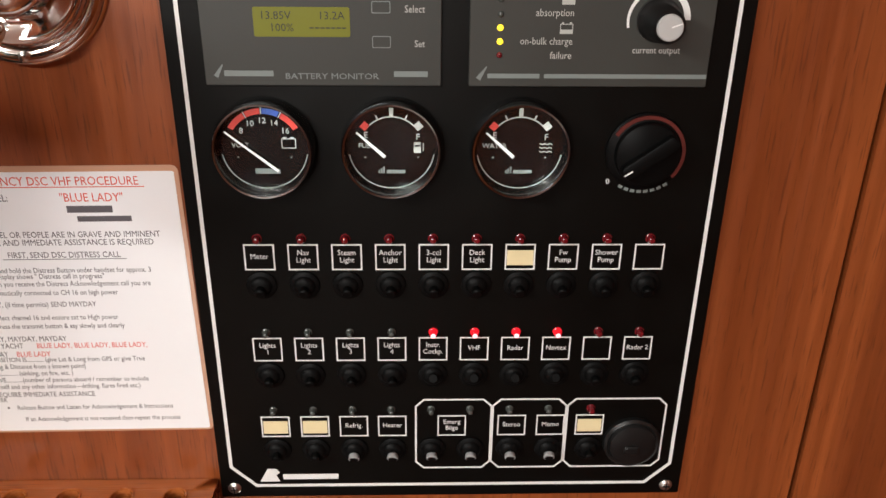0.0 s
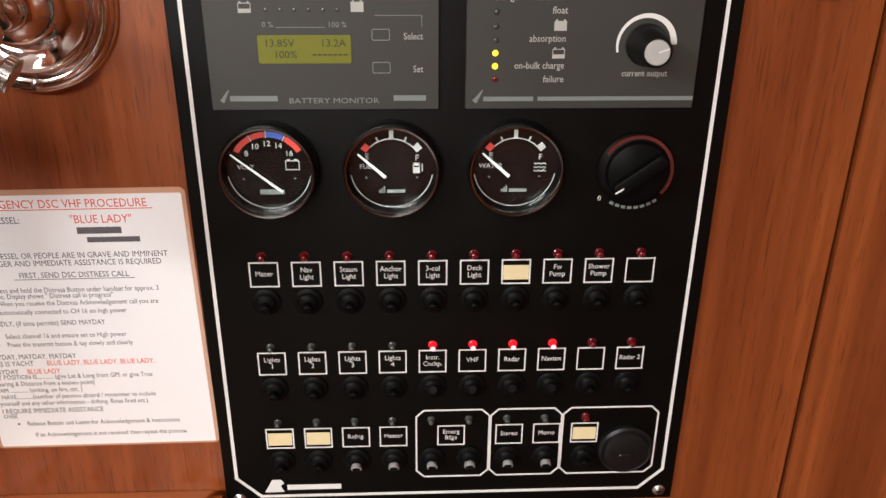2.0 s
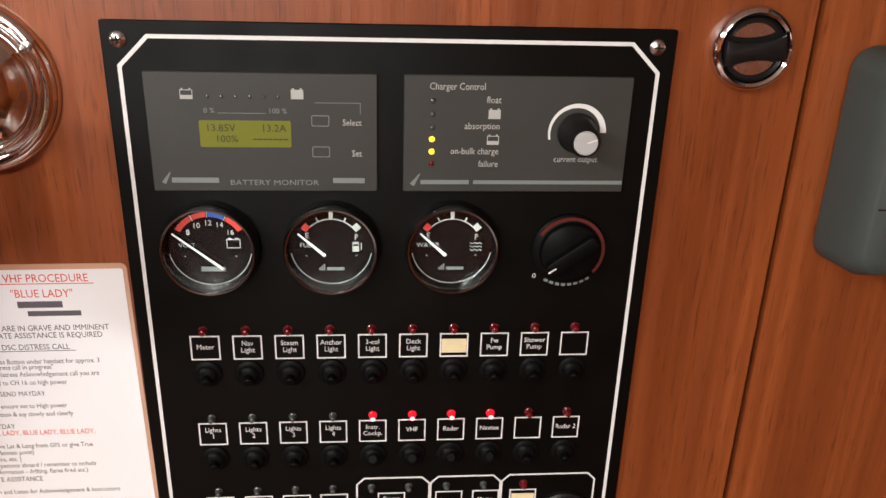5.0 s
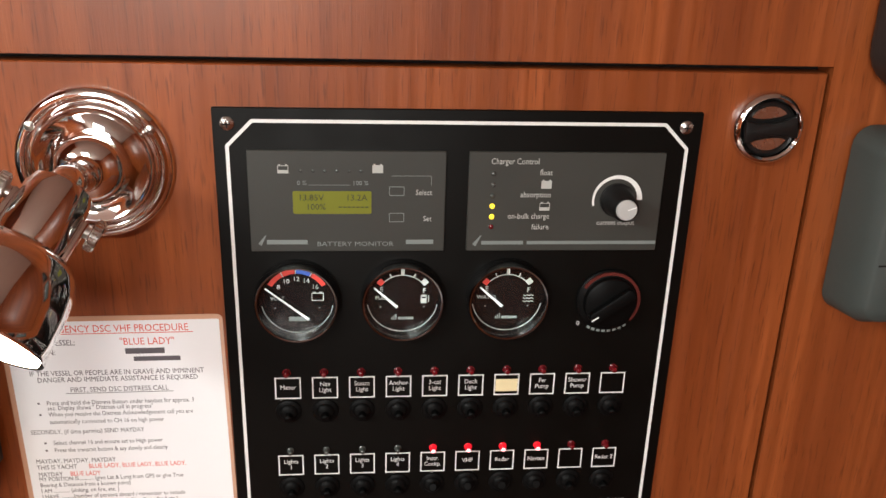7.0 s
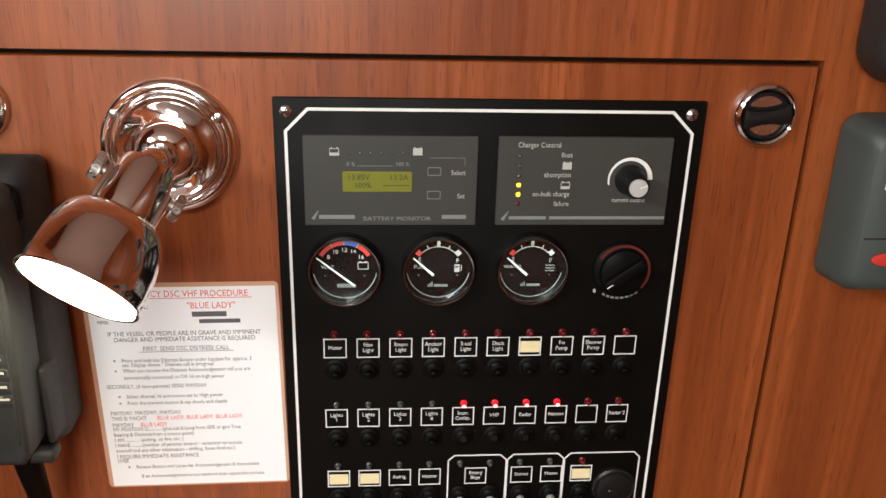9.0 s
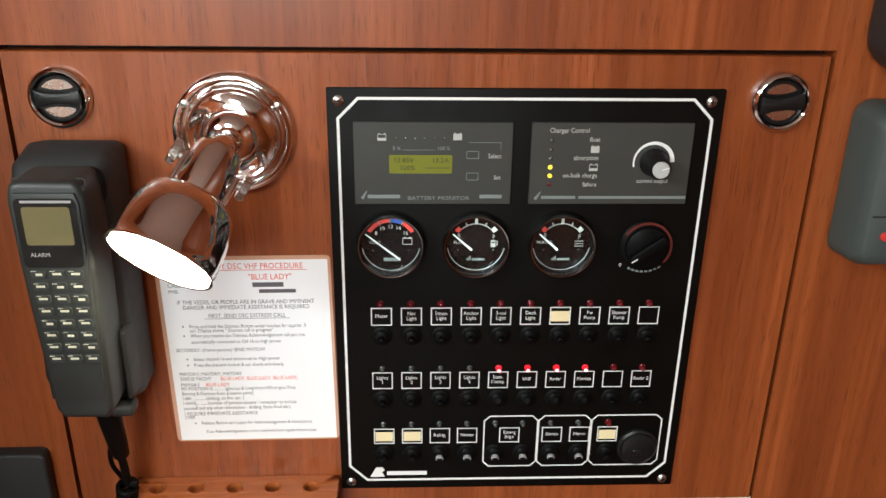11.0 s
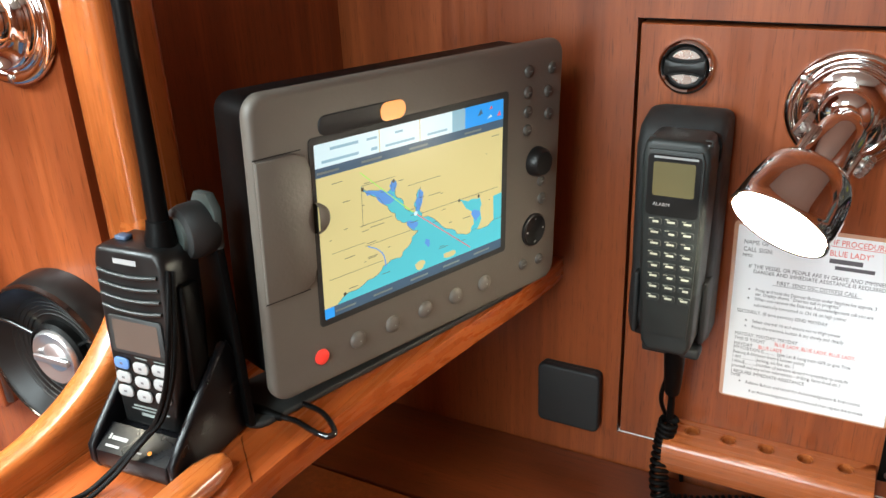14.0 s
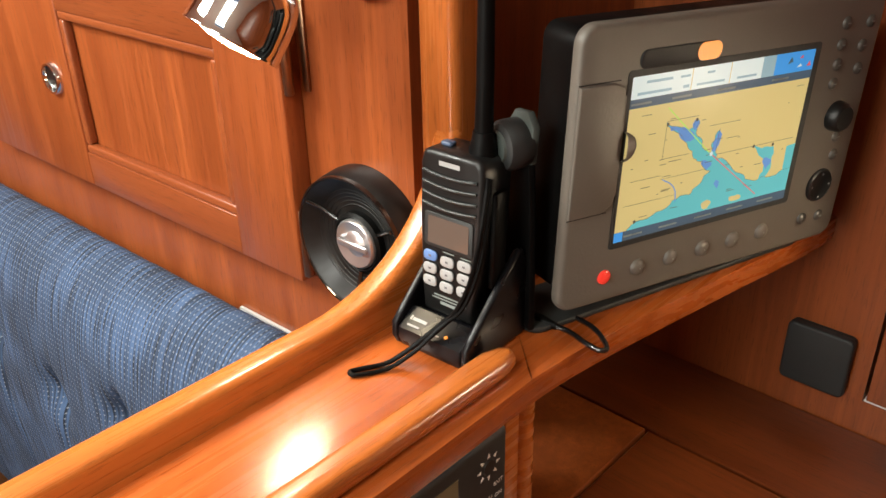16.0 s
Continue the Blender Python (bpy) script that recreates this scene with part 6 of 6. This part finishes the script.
SPX, SPZ = -0.0250, 1.0985
spk = thing("saloon_speaker", SALOON @ Matrix.Translation((SPX, 0, SPZ)), "round black loudspeaker with a silver centre", "loudspeaker")
ax = (0, -1, 0)
sp("pod", lathe([(0.0710, 0.0003), (0.0710, 0.008), (0.0690, 0.024), (0.0655, 0.029), (0.0625, 0.0275), (0.0540, 0.018), (0.0400, 0.0130), (0.0290, 0.0120), (0, 0.0120)], (0, 0, 0), ax, 64), BLACK, spk)
sp("cone_surround", lathe([(0.0300, 0.012), (0.0300, 0.019), (0.0270, 0.0215), (0.0240, 0.019)], (0, 0, 0), ax, 48), RUBBER, spk)
bm = None
for r in (0.036, 0.040, 0.044, 0.048, 0.052, 0.056):
    h = 0.0130 + 0.0050 * max(0.0, (r - 0.040) / 0.014)
    bm = lathe([(r - 0.0007, h - 0.0010), (r, h + 0.0007), (r + 0.0007, h - 0.0010)], (0, 0, 0), ax, 48, bm)
sp("grille", bm, MATT_BLACK, spk, "fine ringed black grille")
sp("rim_bead", lathe([(0.0652, 0.0285), (0.0660, 0.0300), (0.0675, 0.0300), (0.0682, 0.0262)], (0, 0, 0), ax, 64), GLOSS_BLACK, spk)
tw = sp("tweeter", lathe([(0.0245, 0.013), (0.0245, 0.022), (0.0225, 0.024), (0.0130, 0.0215), (0.0105, 0.0235), (0, 0.0265)], (0, 0, 0), ax, 40), ALU, spk, "silver centre tweeter")
sp("tweeter_bridge", box(-0.019, 0.019, -0.0275, -0.0245, -0.0030, 0.0030, 0.001, 2), ALU, tw)
for k in range(3):
    an_ = radians(30 + 120 * k)
    sp("rib", tube([(0.030 * math.cos(an_), -0.0165, 0.030 * math.sin(an_)), (0.050 * math.cos(an_), -0.0215, 0.050 * math.sin(an_)), (0.063 * math.cos(an_), -0.0285, 0.063 * math.sin(an_))], 0.0022, 8), GLOSS_BLACK, spk)

# settee back cushion: buttoned velour
cush = thing("settee_cushion", SALOON @ Matrix.Translation((-0.8, -0.0008, 0.508)), "deep blue velour settee backrest with buttoned folds", "cushion")


def cushion_mesh():
    prof = [(0.000, 0.16), (0.000, 0.33), (-0.001, 0.405), (-0.006, 0.424), (-0.022, 0.434), (-0.045, 0.431), (-0.068, 0.417), (-0.088, 0.392), (-0.102, 0.358), (-0.111, 0.315), (-0.117, 0.265), (-0.120, 0.210), (-0.120, 0.155), (-0.118, 0.100), (-0.115, 0.020), (-0.112, -0.060), (-0.108, -0.140), (-0.100, -0.220)]
    prof = [(p.x, p.y) for p in smooth_path([(a, b, 0) for a, b in prof], 4)]
    b = bmesh.new()
    nx = 200
    buttons = [(-0.525 + 0.185 * k, 0.245 if k % 2 else 0.200) for k in range(8)]
    rows_ = []
    run = [0.0]
    for (ya, za), (yb, zb) in zip(prof, prof[1:]):
        run.append(run[-1] + math.hypot(yb - ya, zb - za))
    uv = b.loops.layers.uv.new("weave")
    for i in range(nx + 1):
        x = -0.80 + 1.602 * i / nx
        line = []
        for y, z in prof:
            dent = 0.0
            if y < -0.05:
                for bx, bz in buttons:
                    d2 = ((x - bx) / 0.030) ** 2 + ((z - bz) / 0.032) ** 2
                    fold = math.exp(-((x - bx) / 0.010) ** 2) * math.exp(-max(0.0, bz - z) / 0.14) * (1 if z < bz else math.exp(-((z - bz) / 0.04) ** 2))
                    dent += (0.030 * math.exp(-d2) + 0.024 * fold) * min(1.0, (-y - 0.05) / 0.04)
            wob = 0.004 * noise.noise(Vector((x * 5, y * 9, z * 6))) + 0.0012 * noise.noise(Vector((x * 60, y * 8, z * 8)))
            line.append(b.verts.new((x, y + dent + (wob if y < -0.02 else 0), z + (wob if z > 0.40 else 0))))
        rows_.append(line)
    for a, c in zip(rows_, rows_[1:]):
        for k in range(len(prof) - 1):
            f = b.faces.new((a[k], a[k + 1], c[k + 1], c[k]))
            for lp, q in zip(f.loops, (k, k + 1, k + 1, k)):
                lp[uv].uv = (lp.vert.co.x, run[q])
    b.faces.new(rows_[0])
    b.faces.new(rows_[-1])
    bmesh.ops.recalc_face_normals(b, faces=b.faces[:])
    return b


sp("cushion_cover", cushion_mesh(), FABRIC, cush, sharp=70)
for k in range(8):
    bx, bz = -0.525 + 0.185 * k, 0.245 if k % 2 else 0.200
    sp("button", lathe([(0.009, 0), (0.0085, 0.003), (0.005, 0.0052), (0, 0.006)], (bx, -0.092, bz), ax, 16), FABRIC_FLAT, cush)
solid("seat_metal_strip", box(-0.254, -0.02, -0.0040, -0.0004, 0.9285, 0.9335), CAP_GREY, "thin bright metal strip low on the bulkhead", "strip").matrix_world = SALOON
seat = thing("settee", SALOON @ Matrix.Translation((-0.8, -0.5, 0)), "blue velour settee seat on a mahogany base", "settee")
sp("seat_cushion", box(-0.80, 0.80, -0.20, 0.376, 0.18, 0.295, 0.03, 3), FABRIC_FLAT, seat)
sp("seat_base", box(-0.80, 0.80, -0.17, 0.376, 0.0, 0.1795), MAHOGANY_DOOR_H, seat)
